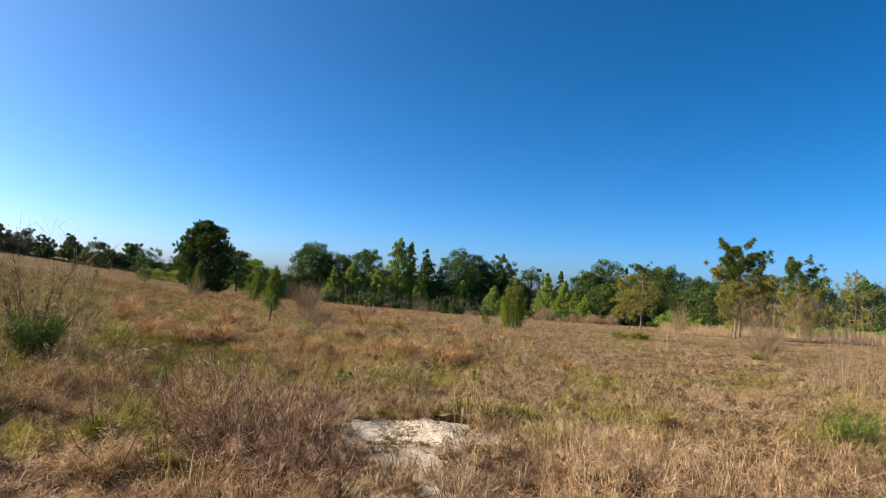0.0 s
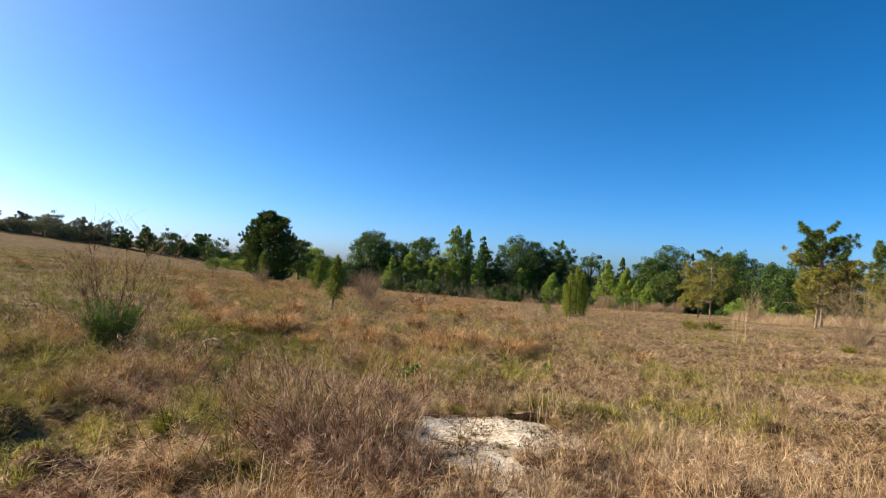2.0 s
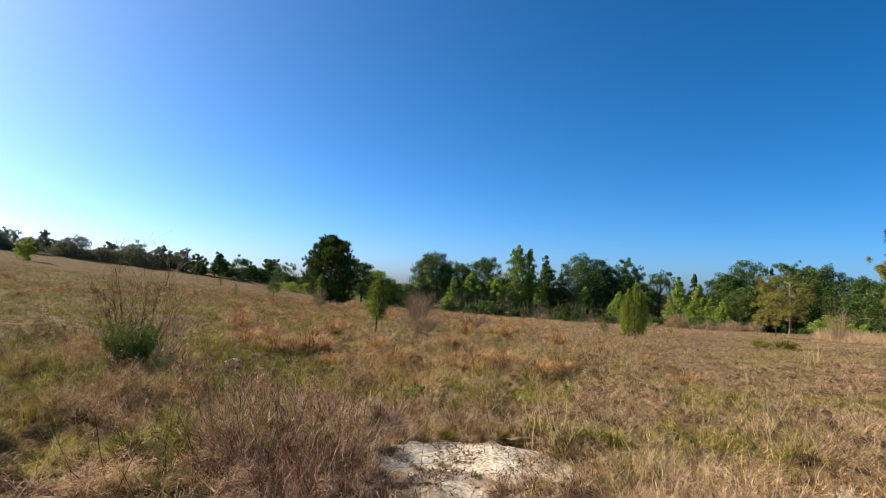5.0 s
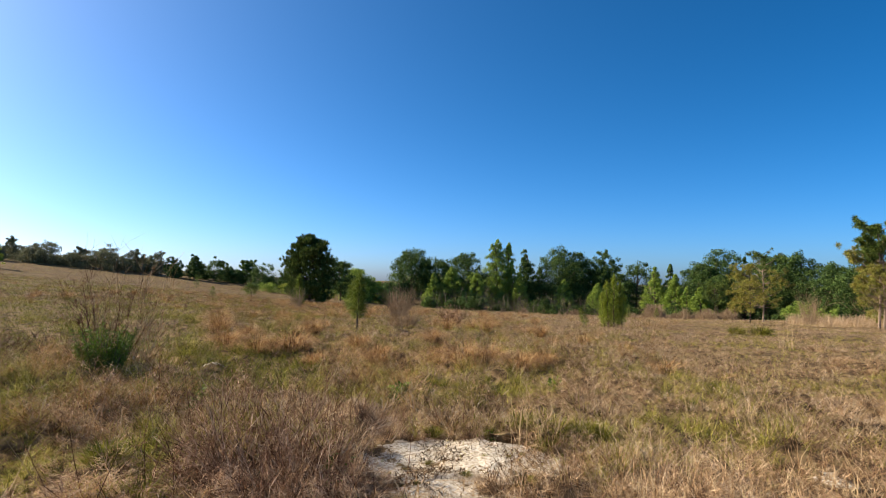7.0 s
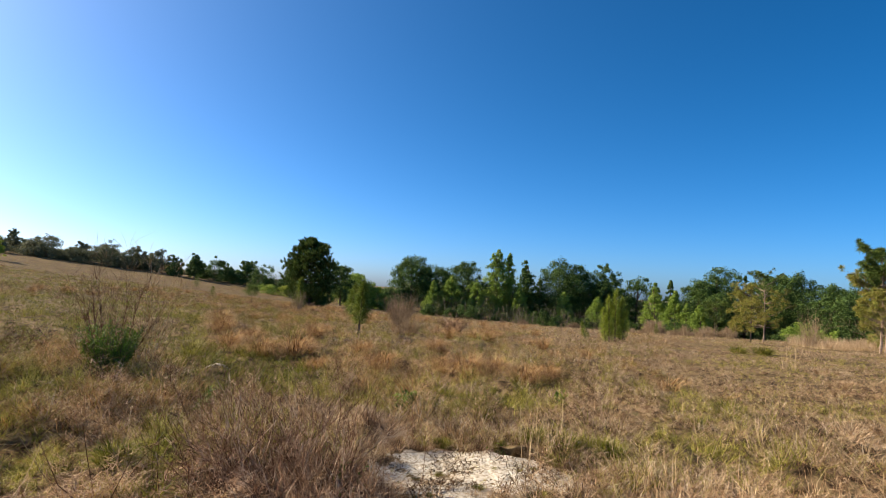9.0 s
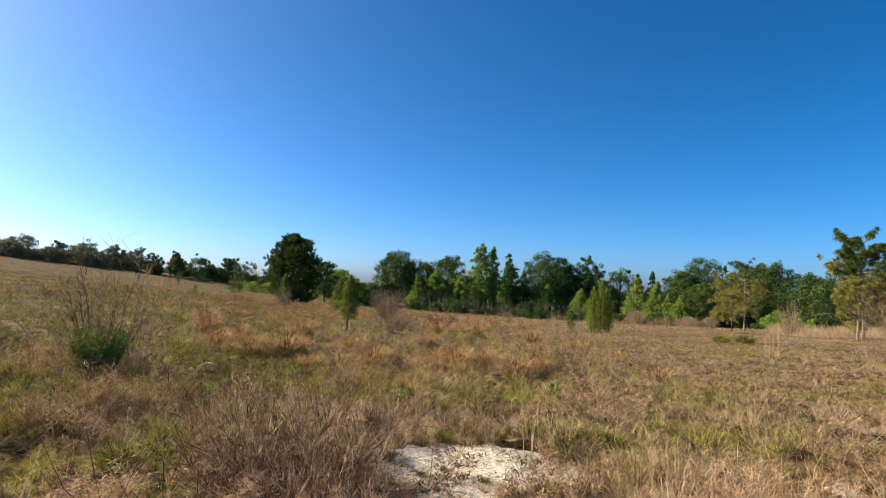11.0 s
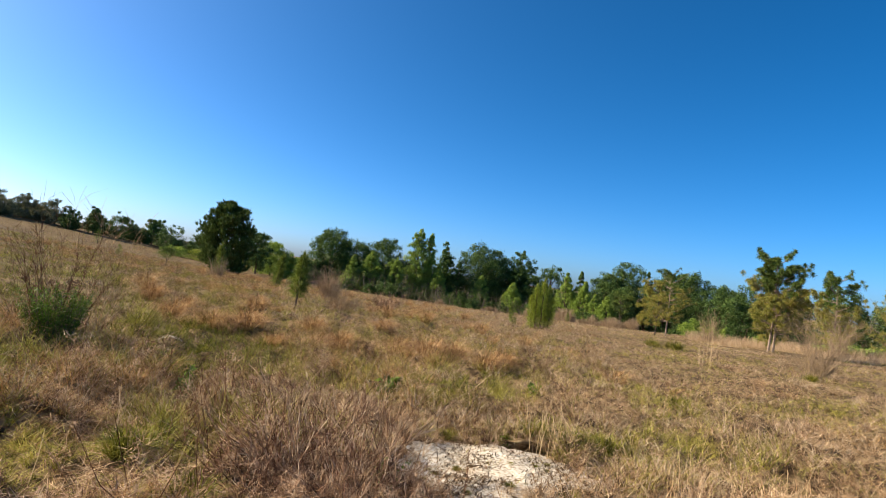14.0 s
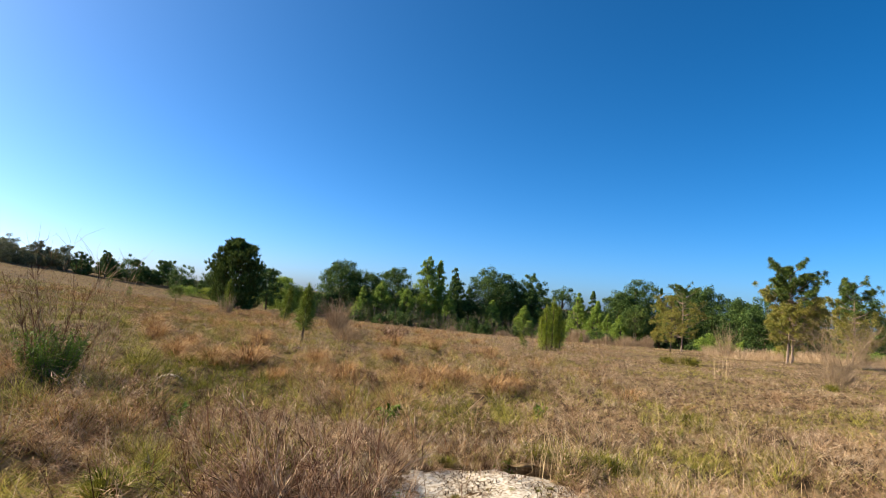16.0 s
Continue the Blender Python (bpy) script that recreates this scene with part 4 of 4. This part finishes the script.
# ---- young pines ----
def sapling(x, y, height, width, label, trunk=0.22, count=1700, mat=M_SAPLING, lean=0.0, taper=0.55, reach=1.75):
    """A young long-needled pine: one stem, hanging needles, an upright tip."""
    top = holder("pine_sapling", on_ground(x, y, 0.03), label, "pine sapling", "young pines in the field")
    bt, bn = Builder(), Builder()
    z = np.linspace(0, height * 0.9, 7)
    axis = np.stack([lean * z, 0 * z + 0.02 * np.sin(z * 3), z], 1)
    tube(bt, axis, np.linspace(0.035, 0.012, 7) * height / 1.7, 7)
    f = trunk + (0.9 - trunk) * RNG.random(count) ** 0.85
    zz = f * height
    a = RNG.uniform(0, 2 * np.pi, count)
    up = np.clip((f - trunk) / (0.92 - trunk), 0, 1)
    env = width * 0.5 * (1 - taper * up) * np.clip(0.55 + 1.6 * up, 0, 1)
    k = RNG.random(count) * env * 0.35
    root = np.stack([lean * zz + np.cos(a) * k, np.sin(a) * k, zz], 1)
    way = np.stack([np.cos(a), np.sin(a), 0.55 + 0.9 * up], 1)
    needles(bn, root, way, env * reach * RNG.uniform(0.5, 1.1, count), 0.25, 0.009 * height / 1.7 + 0.006, 0.45)
    m = count // 8
    root = np.stack([np.full(m, lean * height * 0.9), np.zeros(m), RNG.uniform(0.8, 0.93, m) * height], 1)
    needles(bn, root, np.tile(np.array([[0.0, 0, 1.0]]), (m, 1)), 0.16 * height * RNG.uniform(0.5, 1, m), 0.22, 0.010, 0.0)
    part("trunk", bt, M_BARK, top)
    part("needles", bn, mat, top)


sapling(-2.80, 18.1, 1.78, 0.66, "young long-needled green pine sapling in dry grass", lean=0.06)
sapling(-5.6, 30.4, 1.9, 0.75, "leaning young long-needled green pine sapling", lean=0.16, trunk=0.05)
sapling(-12.86, 35.7, 1.25, 1.2, "small pine sapling with a bare dark stem", trunk=0.45, count=700, mat=M_PINE)
sapling(-9.66, 35.2, 2.1, 0.8, "young columnar green conifer before a large pine", trunk=0.1)
for dx, dy, h, w, l in ((0, 0, 2.35, 0.66, 0.0), (0.2, 0.1, 2.0, 0.62, 0.06), (-0.22, 0.1, 2.05, 0.6, -0.04), (-0.36, 0.2, 1.55, 0.55, -0.10), (0.30, -0.1, 1.45, 0.55, 0.10)):
    sapling(7.10 + dx, 26.2 + dy, h, w, "bushy young light green pine", trunk=0.0, count=1000, lean=l, taper=0.5, reach=1.75, mat=M_LIME)
sapling(5.9, 26.3, 0.9, 0.5, "low leaning green pine shoot", trunk=0.05, count=500, lean=-0.3)
sapling(17.8, 62.0, 1.5, 0.7, "tiny columnar green conifer", trunk=0.05, count=400)
sapling(20.76, 62.1, 1.2, 0.6, "tiny columnar green conifer", trunk=0.05, count=400)
sapling(-31.0, 66.0, 1.6, 0.9, "small dark green conifer on the slope", trunk=0.05, count=400, mat=M_PINE)
sapling(-20.0, 46.0, 0.9, 0.6, "small green conifer on the slope", trunk=0.05, count=300)


# ---- trees ----
def crown_shape(shape, t):
    if shape == "cone":
        return np.clip(1.15 * (1 - t) ** 0.75, 0, 1) * np.clip(t / 0.12, 0.45, 1)
    if shape == "column":
        return np.clip(1.04 - t ** 4.5, 0, 1) * np.clip(t / 0.12, 0.6, 1)
    return np.sqrt(np.clip(1 - ((t - 0.45) / 0.57) ** 2, 0.02, 1))


def broadleaf(x, y, height, width, mat, label, shape="round", base=0.12, clumps=60, per=70, leaf=0.30, bark=M_BARK, name="tree", group="trees along the field edge"):
    top = holder(name, on_ground(x, y, 0.1), label, "tree", group)
    per, leaf = int(per * 2.8), leaf * 0.52
    clumps, height, width = int(clumps * 1.2), height * 1.05, width * (1.4 if shape == "round" else 1.4)
    bt, bc = Builder(), Builder()
    z = np.linspace(0, height * (0.8 if shape == "round" else 0.86), 6)
    axis = np.stack([RNG.normal(0, 0.012 * height, 6).cumsum(), RNG.normal(0, 0.012 * height, 6).cumsum(), z], 1)
    axis[0, :2] = 0
    tube(bt, axis, np.linspace(0.022, 0.006, 6) * height, 7)
    part("trunk", bt, bark, top)
    clumps, per = int(clumps * 2.1), max(18, int(per * 0.48))
    if shape != "round":
        clumps, per = int(clumps * 1.7), int(per * 0.62)
    lobes = {"round": 6, "column": 5, "cone": 2}[shape]
    la, lq = RNG.uniform(0, 2 * np.pi, lobes), RNG.uniform(0.15, 0.40, lobes) * {"round": 1.0, "column": 0.85, "cone": 0.3}[shape]
    lx, ly = np.cos(la) * lq * width * 0.5, np.sin(la) * lq * width * 0.5
    l0 = base + RNG.uniform(0, 0.22, lobes) * (shape == "round")
    l1 = 0.99 - RNG.uniform(0, 0.22 if shape == "round" else 0.30, lobes)
    lw = width * 0.5 * RNG.uniform(0.66, 0.90, lobes) * {"round": 1.0, "column": 0.90, "cone": 1.4}[shape]
    lx[0], ly[0], l0[0], l1[0] = 0, 0, base, 0.99
    j = RNG.integers(0, lobes, clumps)
    t = RNG.random(clumps) ** (0.9 if shape == "cone" else 0.85)
    cr = width * RNG.uniform(0.08, 0.15, clumps) * (1.1 - 0.45 * t) * (1.0 if shape == "round" else 0.8)
    env = np.maximum(crown_shape(shape, t) * lw[j] * RNG.uniform(0.55 if shape == "column" else 0.85, 1.25 if shape == "column" else 1.12, clumps) - cr * 0.6, 0.02)
    a, k = RNG.uniform(0, 2 * np.pi, clumps), np.sqrt(RNG.uniform(0.3, 1, clumps))
    c = np.stack([lx[j] + np.cos(a) * env * k, ly[j] + np.sin(a) * env * k, height * (l0[j] + (l1[j] - l0[j]) * t) - cr * 0.5], 1)
    for j in RNG.choice(clumps, 7, replace=False):
        b = Builder()
        zi = np.clip(c[j, 2] * 0.62, 0.1 * height, 0.75 * height)
        p0 = np.array([np.interp(zi, z, axis[:, 0]), np.interp(zi, z, axis[:, 1]), zi])
        tube(b, [p0, p0 * 0.5 + c[j] * 0.5 + np.array([0, 0, -0.03 * height]), c[j]], np.array([0.009, 0.006, 0.002]) * height, 5)
        part("limb", b, bark, top)
    n = clumps * per
    d = RNG.normal(size=(n, 3)) * np.array([1, 1, 0.8])
    d /= np.linalg.norm(d, axis=1, keepdims=True)
    rad = np.repeat(cr, per) * RNG.uniform(0.4, 1.0, n)
    pos = np.repeat(c, per, axis=0) + d * rad[:, None]
    leaves(bc, pos, d + RNG.normal(0, 0.55, (n, 3)) + np.array([0, 0, 0.35]), leaf * RNG.uniform(0.6, 1.3, n))
    part("crown", bc, mat, top)
    return top


def pine(x, y, height, width, mat, label, base=0.35, whorls=13, arms=5, tuft=0.30, per=26, trunks=1, group="pines in the field", needle=0.022, dense=1.0, lean=0.0, upsweep=0.55, shape=None, name="pine_tree", spread=1.1, upright=0.0, bark=M_BARK, low=None):
    """A pine: a straight trunk, whorled limbs and round tufts of needles at their ends."""
    top = holder(name, on_ground(x, y, 0.1), label, "pine tree", group)
    for s in range(trunks):
        off = np.array([0.35 * s * (1 if s % 2 else -1), 0.2 * s, 0])
        bt = Builder()
        hh = height * (1 - 0.12 * s)
        z = np.linspace(0, hh * 0.97, 8)
        axis = np.stack([lean * z + 0.01 * hh * np.sin(z / hh * 5 + s), 0.012 * hh * np.cos(z / hh * 4 + s) - 0.012 * hh, z], 1) + off
        tube(bt, axis, np.linspace(0.0135, 0.004, 8) * hh, 7)
        part("trunk", bt, bark, top)
        for w in range(whorls):
            roots, ways = [], []
            f = base + (0.98 - base) * (w + RNG.uniform(-0.3, 0.3)) / (whorls - 1)
            f = min(max(f, base), 0.985)
            tt = (f - base) / (1 - base)
            env = width * 0.5 * (shape(tt) if shape else math.sqrt(max(0.03, 1 - ((tt - 0.35) / 0.68) ** 2)))
            p0 = np.array([np.interp(f * hh, z, axis[:, 0]), np.interp(f * hh, z, axis[:, 1]), f * hh])
            bl = Builder()
            for _ in range(arms):
                a = RNG.uniform(0, 2 * np.pi)
                L = env * (RNG.uniform(0.65, 1.05) if dense > 1 else RNG.uniform(0.4, 1.1))
                up = upsweep * RNG.uniform(0.2, 1.7) + 0.3 * tt
                e = p0 + np.array([math.cos(a) * L, math.sin(a) * L, L * up])
                m = p0 * 0.5 + e * 0.5 + np.array([0, 0, -0.10 * L])
                tube(bl, [p0, m, e], np.array([0.0036, 0.0026, 0.0014]) * hh, 4)
                for g in range(max(2, int((2 + L * 2.0) * dense) if dense <= 1 else int((3 + L * 3.2) * dense))):
                    q = RNG.uniform(0.45, 1.0) if dense > 1 else RNG.uniform(0.62, 1.04)
                    pt = (p0 * (1 - q) ** 2 + 2 * m * q * (1 - q) + e * q * q) + RNG.normal(0, 0.05 * L + 0.05, 3)
                    roots.append(pt)
                    ways.append((math.cos(a) * 0.5, math.sin(a) * 0.5, 0.7))
            whorl = part("branch_whorl", bl, bark, top)
            if w == whorls - 1:
                for g in range(6):
                    roots.append(axis[-1] + RNG.normal(0, 0.08, 3))
                    ways.append((0, 0, 1))
            bn = Builder()
            r, wv = np.repeat(np.array(roots), per, axis=0), np.repeat(np.array(ways), per, axis=0)
            needles(bn, r, wv * 0.7 + np.array([0, 0, upright]), tuft * RNG.uniform(0.35, 1.0, len(r)), spread, needle, 0.12 if upright == 0 else 0.0)
            if low and tt < 0.5:
                part("foliage", bn, low, whorl, "long yellow-green needles")
            else:
                part("foliage", bn, mat, whorl, "long green needles")
    return top


# the large dense pine and the trees beside it
def spire(t):
    return (1 - 0.72 * t) * min(1.0, 0.55 + 2.2 * t)


def crown(t):
    return 0.75 + 0.5 * t if t < 0.4 else 0.95 - 0.85 * (t - 0.4)


def dome(t):
    return max(0.05, 1 - t ** 3) * min(1.0, 0.78 + 1.2 * t)


pine(-15.4, 57.9, 6.65, 5.9, M_DARK_PINE, "large dense dark green pine standing alone", base=0.02, whorls=22, arms=12, tuft=0.50, per=20, needle=0.042, dense=1.6, upsweep=0.3, shape=dome, spread=0.38, upright=0.5, group="")
broadleaf(-16.0, 75.0, 6.0, 3.4, M_OAK, "dark green tree behind a large pine", clumps=40)
broadleaf(-15.2, 80.5, 4.7, 4.6, M_LEAF, "rounded bright green leafy tree", base=0.05, clumps=46)
broadleaf(-12.9, 82.0, 3.6, 3.2, M_LEAF, "rounded green leafy tree", base=0.05, clumps=40)
broadleaf(-11.0, 88.0, 2.3, 3.6, M_OAK, "low dark green tree in the tree line", base=0.03, clumps=40)
for x, y, h, w in ((-13.2, 92.0, 3.4, 4.4), (-10.2, 92.5, 3.6, 4.6), (-18.6, 93.0, 3.0, 4.0)):
    broadleaf(x, y, h, w, M_OAK, "dark green tree behind the field edge", base=0.02, clumps=40)

# the tree line: east, north, height, width, shape, leaf, bare foot, clumps, leaves a clump, label
DARK, LIGHT = "dark green oak in the tree line", "light green young tree in the tree line"
WEST_TREES = [
    (-8.6, 94.5, 8.8, 6.5, "round", M_OAK, 0.08, 70, 80, DARK),
    (-4.6, 96.0, 8.0, 6.0, "round", M_OAK, 0.08, 60, 80, DARK),
    (0.4, 95.5, 9.4, 6.4, "round", M_OAK, 0.10, 64, 80, DARK),
    (-1.8, 91.0, 6.2, 4.4, "cone", M_LEAF, 0.04, 50, 60, LIGHT),
    (-4.6, 90.0, 5.2, 3.0, "cone", M_LEAF, 0.04, 40, 60, LIGHT),
    (2.2, 90.5, 6.0, 3.6, "column", M_LEAF, 0.04, 44, 60, LIGHT),
    (5.5, 91.8, 11.1, 4.2, "column", M_LEAF, 0.03, 90, 60, "tall light green poplar-like tree"),
    (7.4, 92.7, 10.6, 3.4, "column", M_LEAF, 0.03, 80, 60, "tall light green poplar-like tree"),
    (10.2, 95.5, 10.2, 4.0, "column", M_OAK, 0.03, 70, 60, "slim dark tree in the tree line"),
    (12.4, 93.5, 7.2, 3.6, "cone", M_OAK, 0.05, 44, 60, DARK),
    (8.9, 90.2, 6.0, 3.2, "cone", M_LEAF, 0.03, 40, 60, LIGHT),
    (16.0, 96.0, 10.8, 7.4, "round", M_OAK, 0.06, 84, 80, DARK),
]
MIDDLE_TREES = [
    (19.6, 96.5, 10.0, 6.0, "round", M_OAK, 0.06, 70, 80, DARK),
    (15.6, 90.0, 5.2, 3.2, "cone", M_LEAF, 0.03, 40, 60, LIGHT),
    (20.6, 88.5, 4.8, 3.8, "cone", M_LEAF, 0.03, 44, 60, LIGHT),
    (23.6, 97.3, 10.6, 4.4, "round", M_OAK, 0.35, 40, 60, "thin-crowned tree above the tree line"),
    (22.4, 95.0, 7.8, 4.6, "round", M_OAK, 0.05, 46, 70, DARK),
    (28.2, 94.0, 8.8, 4.6, "round", M_OAK, 0.30, 34, 50, "thin-crowned tree above the tree line"),
    (25.8, 93.0, 6.6, 4.4, "round", M_OAK, 0.03, 46, 70, DARK),
    (29.2, 88.4, 7.7, 3.6, "cone", M_LEAF, 0.04, 56, 60, LIGHT),
    (32.6, 91.4, 8.3, 2.9, "cone", M_OAK, 0.04, 44, 60, "dark narrow conical tree"),
    (31.2, 85.5, 6.3, 3.2, "cone", M_LEAF, 0.04, 50, 60, LIGHT),
    (31.9, 83.0, 4.7, 2.0, "cone", M_LEAF, 0.04, 34, 50, LIGHT),
    (38.6, 88.3, 10.4, 7.2, "round", M_OAK, 0.06, 84, 80, DARK),
]
EAST_TREES = [
    (35.6, 89.0, 8.6, 6.0, "round", M_OAK, 0.05, 64, 80, DARK),
    (37.0, 84.0, 6.4, 5.0, "round", M_OAK, 0.04, 54, 70, DARK),
    (42.2, 87.5, 9.5, 2.6, "cone", M_OAK, 0.05, 40, 60, "dark narrow conical tree"),
    (42.4, 82.0, 9.3, 6.4, "round", M_OAK, 0.05, 72, 80, DARK),
    (45.6, 79.5, 9.8, 6.6, "round", M_OAK, 0.05, 76, 80, DARK),
    (47.6, 76.5, 8.2, 6.0, "round", M_OAK, 0.04, 64, 80, DARK),
    (49.0, 72.0, 8.0, 6.0, "round", M_OAK, 0.04, 60, 80, DARK),
    (53.0, 70.0, 8.4, 6.0, "round", M_OAK, 0.04, 56, 80, DARK),
    (57.0, 66.0, 8.6, 6.4, "round", M_OAK, 0.04, 56, 80, DARK),
    (61.0, 62.0, 8.2, 6.4, "round", M_OAK, 0.04, 50, 80, DARK),
    (31.6, 77.8, 4.3, 2.7, "cone", M_LEAF, 0.03, 44, 60, LIGHT),
    (66.0, 58.0, 8.0, 6.4, "round", M_OAK, 0.04, 50, 80, DARK),
]
for x, y, h, w, shape, mat, foot, clumps, per, label in WEST_TREES + MIDDLE_TREES + EAST_TREES:
    broadleaf(x, y, h, w, mat, label, shape, foot, clumps, per, 0.37 if mat is M_OAK else 0.30)

# woods on the rise
for k in range(46):
    a = radians(-52 + 36.5 * k / 45 + RNG.uniform(-0.5, 0.5))
    r = RNG.uniform(96, 104)
    h = RNG.uniform(1.5, 3.5) * (1.0 if k < 24 else 1.25)
    broadleaf(r * math.sin(a), r * math.cos(a), h, RNG.uniform(1.9, 4.2), M_FAR if k < 30 else M_OAK, "grey-green tree in the woods on the rise" if k < 30 else "dark tree in the woods on the rise", "round", 0.04, 30, 50, 0.28, group="trees on the rise")
broadleaf(-47.9, 56.9, 2.7, 2.0, M_LIME, "small yellow-green leafy tree on the slope", "column", 0.1, 30, 40, 0.22, group="")
for x, y, s in ((-25.0, 82.0, 1.9), (-22.0, 83.0, 1.6), (-28.0, 81.0, 1.5), (-20.0, 84.0, 1.7)):
    broadleaf(x, y, s, s * 1.8, M_LIME if s > 1.65 else M_LEAF, "low green bush at the edge of the field", "round", 0.0, 20, 50, 0.2, name="bush", group="bushes at the field edge")

# pines on the right of the field
pine(21.05, 29.9, 5.1, 3.9, M_PINE, "open-crowned pine with two pale trunks", base=0.26, whorls=11, arms=6, tuft=0.29, per=130, trunks=2, needle=0.017, lean=0.02, dense=1.0, upsweep=0.40, shape=crown, bark=M_PALE_BARK, low=M_PINE_Y)
pine(21.9, 30.6, 3.2, 3.4, M_PINE_Y, "yellow-green young pine below a taller one", base=0.20, whorls=8, arms=5, tuft=0.28, per=70, needle=0.018, upsweep=0.3, shape=spire, bark=M_PALE_BARK)
pine(28.3, 33.9, 5.0, 3.6, M_PINE, "green pine with an open crown", base=0.18, whorls=12, arms=7, tuft=0.30, per=90, needle=0.018, upsweep=0.40, dense=1.0, shape=crown, bark=M_PALE_BARK, low=M_PINE_Y)
pine(29.9, 35.6, 3.2, 3.0, M_PINE_Y, "yellow-green young pine beside a green one", base=0.1, whorls=8, arms=6, tuft=0.28, per=30, needle=0.03, upsweep=0.3, shape=spire)
pine(36.5, 38.0, 4.6, 3.6, M_PINE_Y, "yellow-green pine at the edge of the field", base=0.1, whorls=10, arms=5, tuft=0.30, per=22, needle=0.026)
pine(20.0, 40.6, 3.7, 3.5, M_PINE_Y, "yellowing young pine with a bare stem", base=0.22, whorls=10, arms=7, tuft=0.27, per=56, needle=0.019, upsweep=0.35)
pine(22.2, 43.2, 5.0, 3.2, M_PINE, "slender green pine with a bare stem", base=0.26, whorls=12, arms=6, tuft=0.27, per=56, needle=0.019, upsweep=0.35, bark=M_PALE_BARK, low=M_PINE_Y)
pine(31.5, 73.0, 4.4, 3.4, M_PINE, "pine with pale bare trunks at the wood's edge", base=0.5, whorls=7, arms=5, tuft=0.4, per=18, trunks=2, needle=0.05)

# ---- undergrowth ----
b = Builder()
for _ in range(330):
    a, r = radians(RNG.uniform(-9.5, 15)), RNG.uniform(82, 88)
    x, y = r * math.sin(a), r * math.cos(a)
    p = np.array(on_ground(x, y, 0.1))
    stem(b, p, (RNG.normal(0, 0.2), RNG.normal(0, 0.2), 1), RNG.uniform(0.8, 3.0), 0.022, 0.5, 4, 3, 5, 0.45)
thing("bare_saplings", b, M_TWIG, label="band of bare grey saplings under the trees", category="undergrowth", kind="stuff")
for a0, a1, r0, r1, lim, tall, mat, label in ((14.5, 25, 70, 79, 0.1, 1.9, M_BRUSH, "clumps of brown dead stems before the trees"), (29, 50, 38, 54, -0.4, 0.80, M_GOLD, "tall golden straw-coloured grass before the trees"), (-10, 14, 82, 87, 0.3, 0.9, M_BRUSH, "low brown dead stems before the trees")):
    b = Builder()
    n = 24000
    a, r = np.radians(RNG.uniform(a0, a1, n)), RNG.uniform(r0, r1, n)
    x, y = r * np.sin(a), r * np.cos(a)
    body = wave(x, y * 0.4, 3.4, 51)
    keep = body + RNG.normal(0, 0.15, n) > lim
    x, y, body = x[keep], y[keep], body[keep]
    n = len(x)
    blades(b, np.stack([x, y, ground_z(x, y) - 0.03], 1), tall * RNG.uniform(0.15, 1.1, n) * np.clip(0.35 + 0.9 * (body - lim), 0.25, 1.2), RNG.uniform(0.2, 1.0, n), RNG.uniform(0, 6.28, n), 0.00036 * np.hypot(x, y) * RNG.uniform(0.5, 1.2, n), 0.4)
    thing("tall_dry_grass", b, mat, label=label, category="grass", kind="stuff")
for k in range(46):
    a = radians(RNG.uniform(-13, 36) if k < 30 else RNG.uniform(-10, 16))
    r = RNG.uniform(80, 90) if a < radians(26) else RNG.uniform(64, 74)
    s = RNG.uniform(0.9, 2.3)
    broadleaf(r * math.sin(a), r * math.cos(a), s, s * RNG.uniform(0.8, 1.5), M_OAK if RNG.random() < 0.75 else M_LEAF, "leafy green shrub at the foot of the trees", "round", 0.0, 18, 32, 0.28, name="shrub", group="shrubs under the tree line")
for k in range(12):
    x, y = RNG.uniform(40, 52), RNG.uniform(46, 54)
    broadleaf(x, y, 1.1, 2.2, M_LEAF, "low green palmetto-like shrub", "round", 0.0, 14, 40, 0.3, name="shrub", group="low shrubs by the pines")
b = Builder()
n = 30000
a = np.radians(np.where(RNG.random(n) < 0.2, RNG.uniform(-64, -11, n), RNG.uniform(-11, 62, n)))
r = RNG.uniform(106, 124, n)
x, y = r * np.sin(a), r * np.cos(a)
tall = 1.3 + 0.6 * wave(np.degrees(a), 0 * a, 4.0, 61) + np.where(np.degrees(a) > -6.0, 3.6, np.where(np.degrees(a) > -11, 0.9, 0))
z = ground_z(x, y) + RNG.random(n) * np.maximum(tall, 0.8)
leaves(b, np.stack([x, y, z], 1), RNG.normal(size=(n, 3)), RNG.uniform(0.5, 1.1, n))
thing("far_woods", b, M_FAR, label="dark woods behind the tree line", category="woods", kind="stuff")
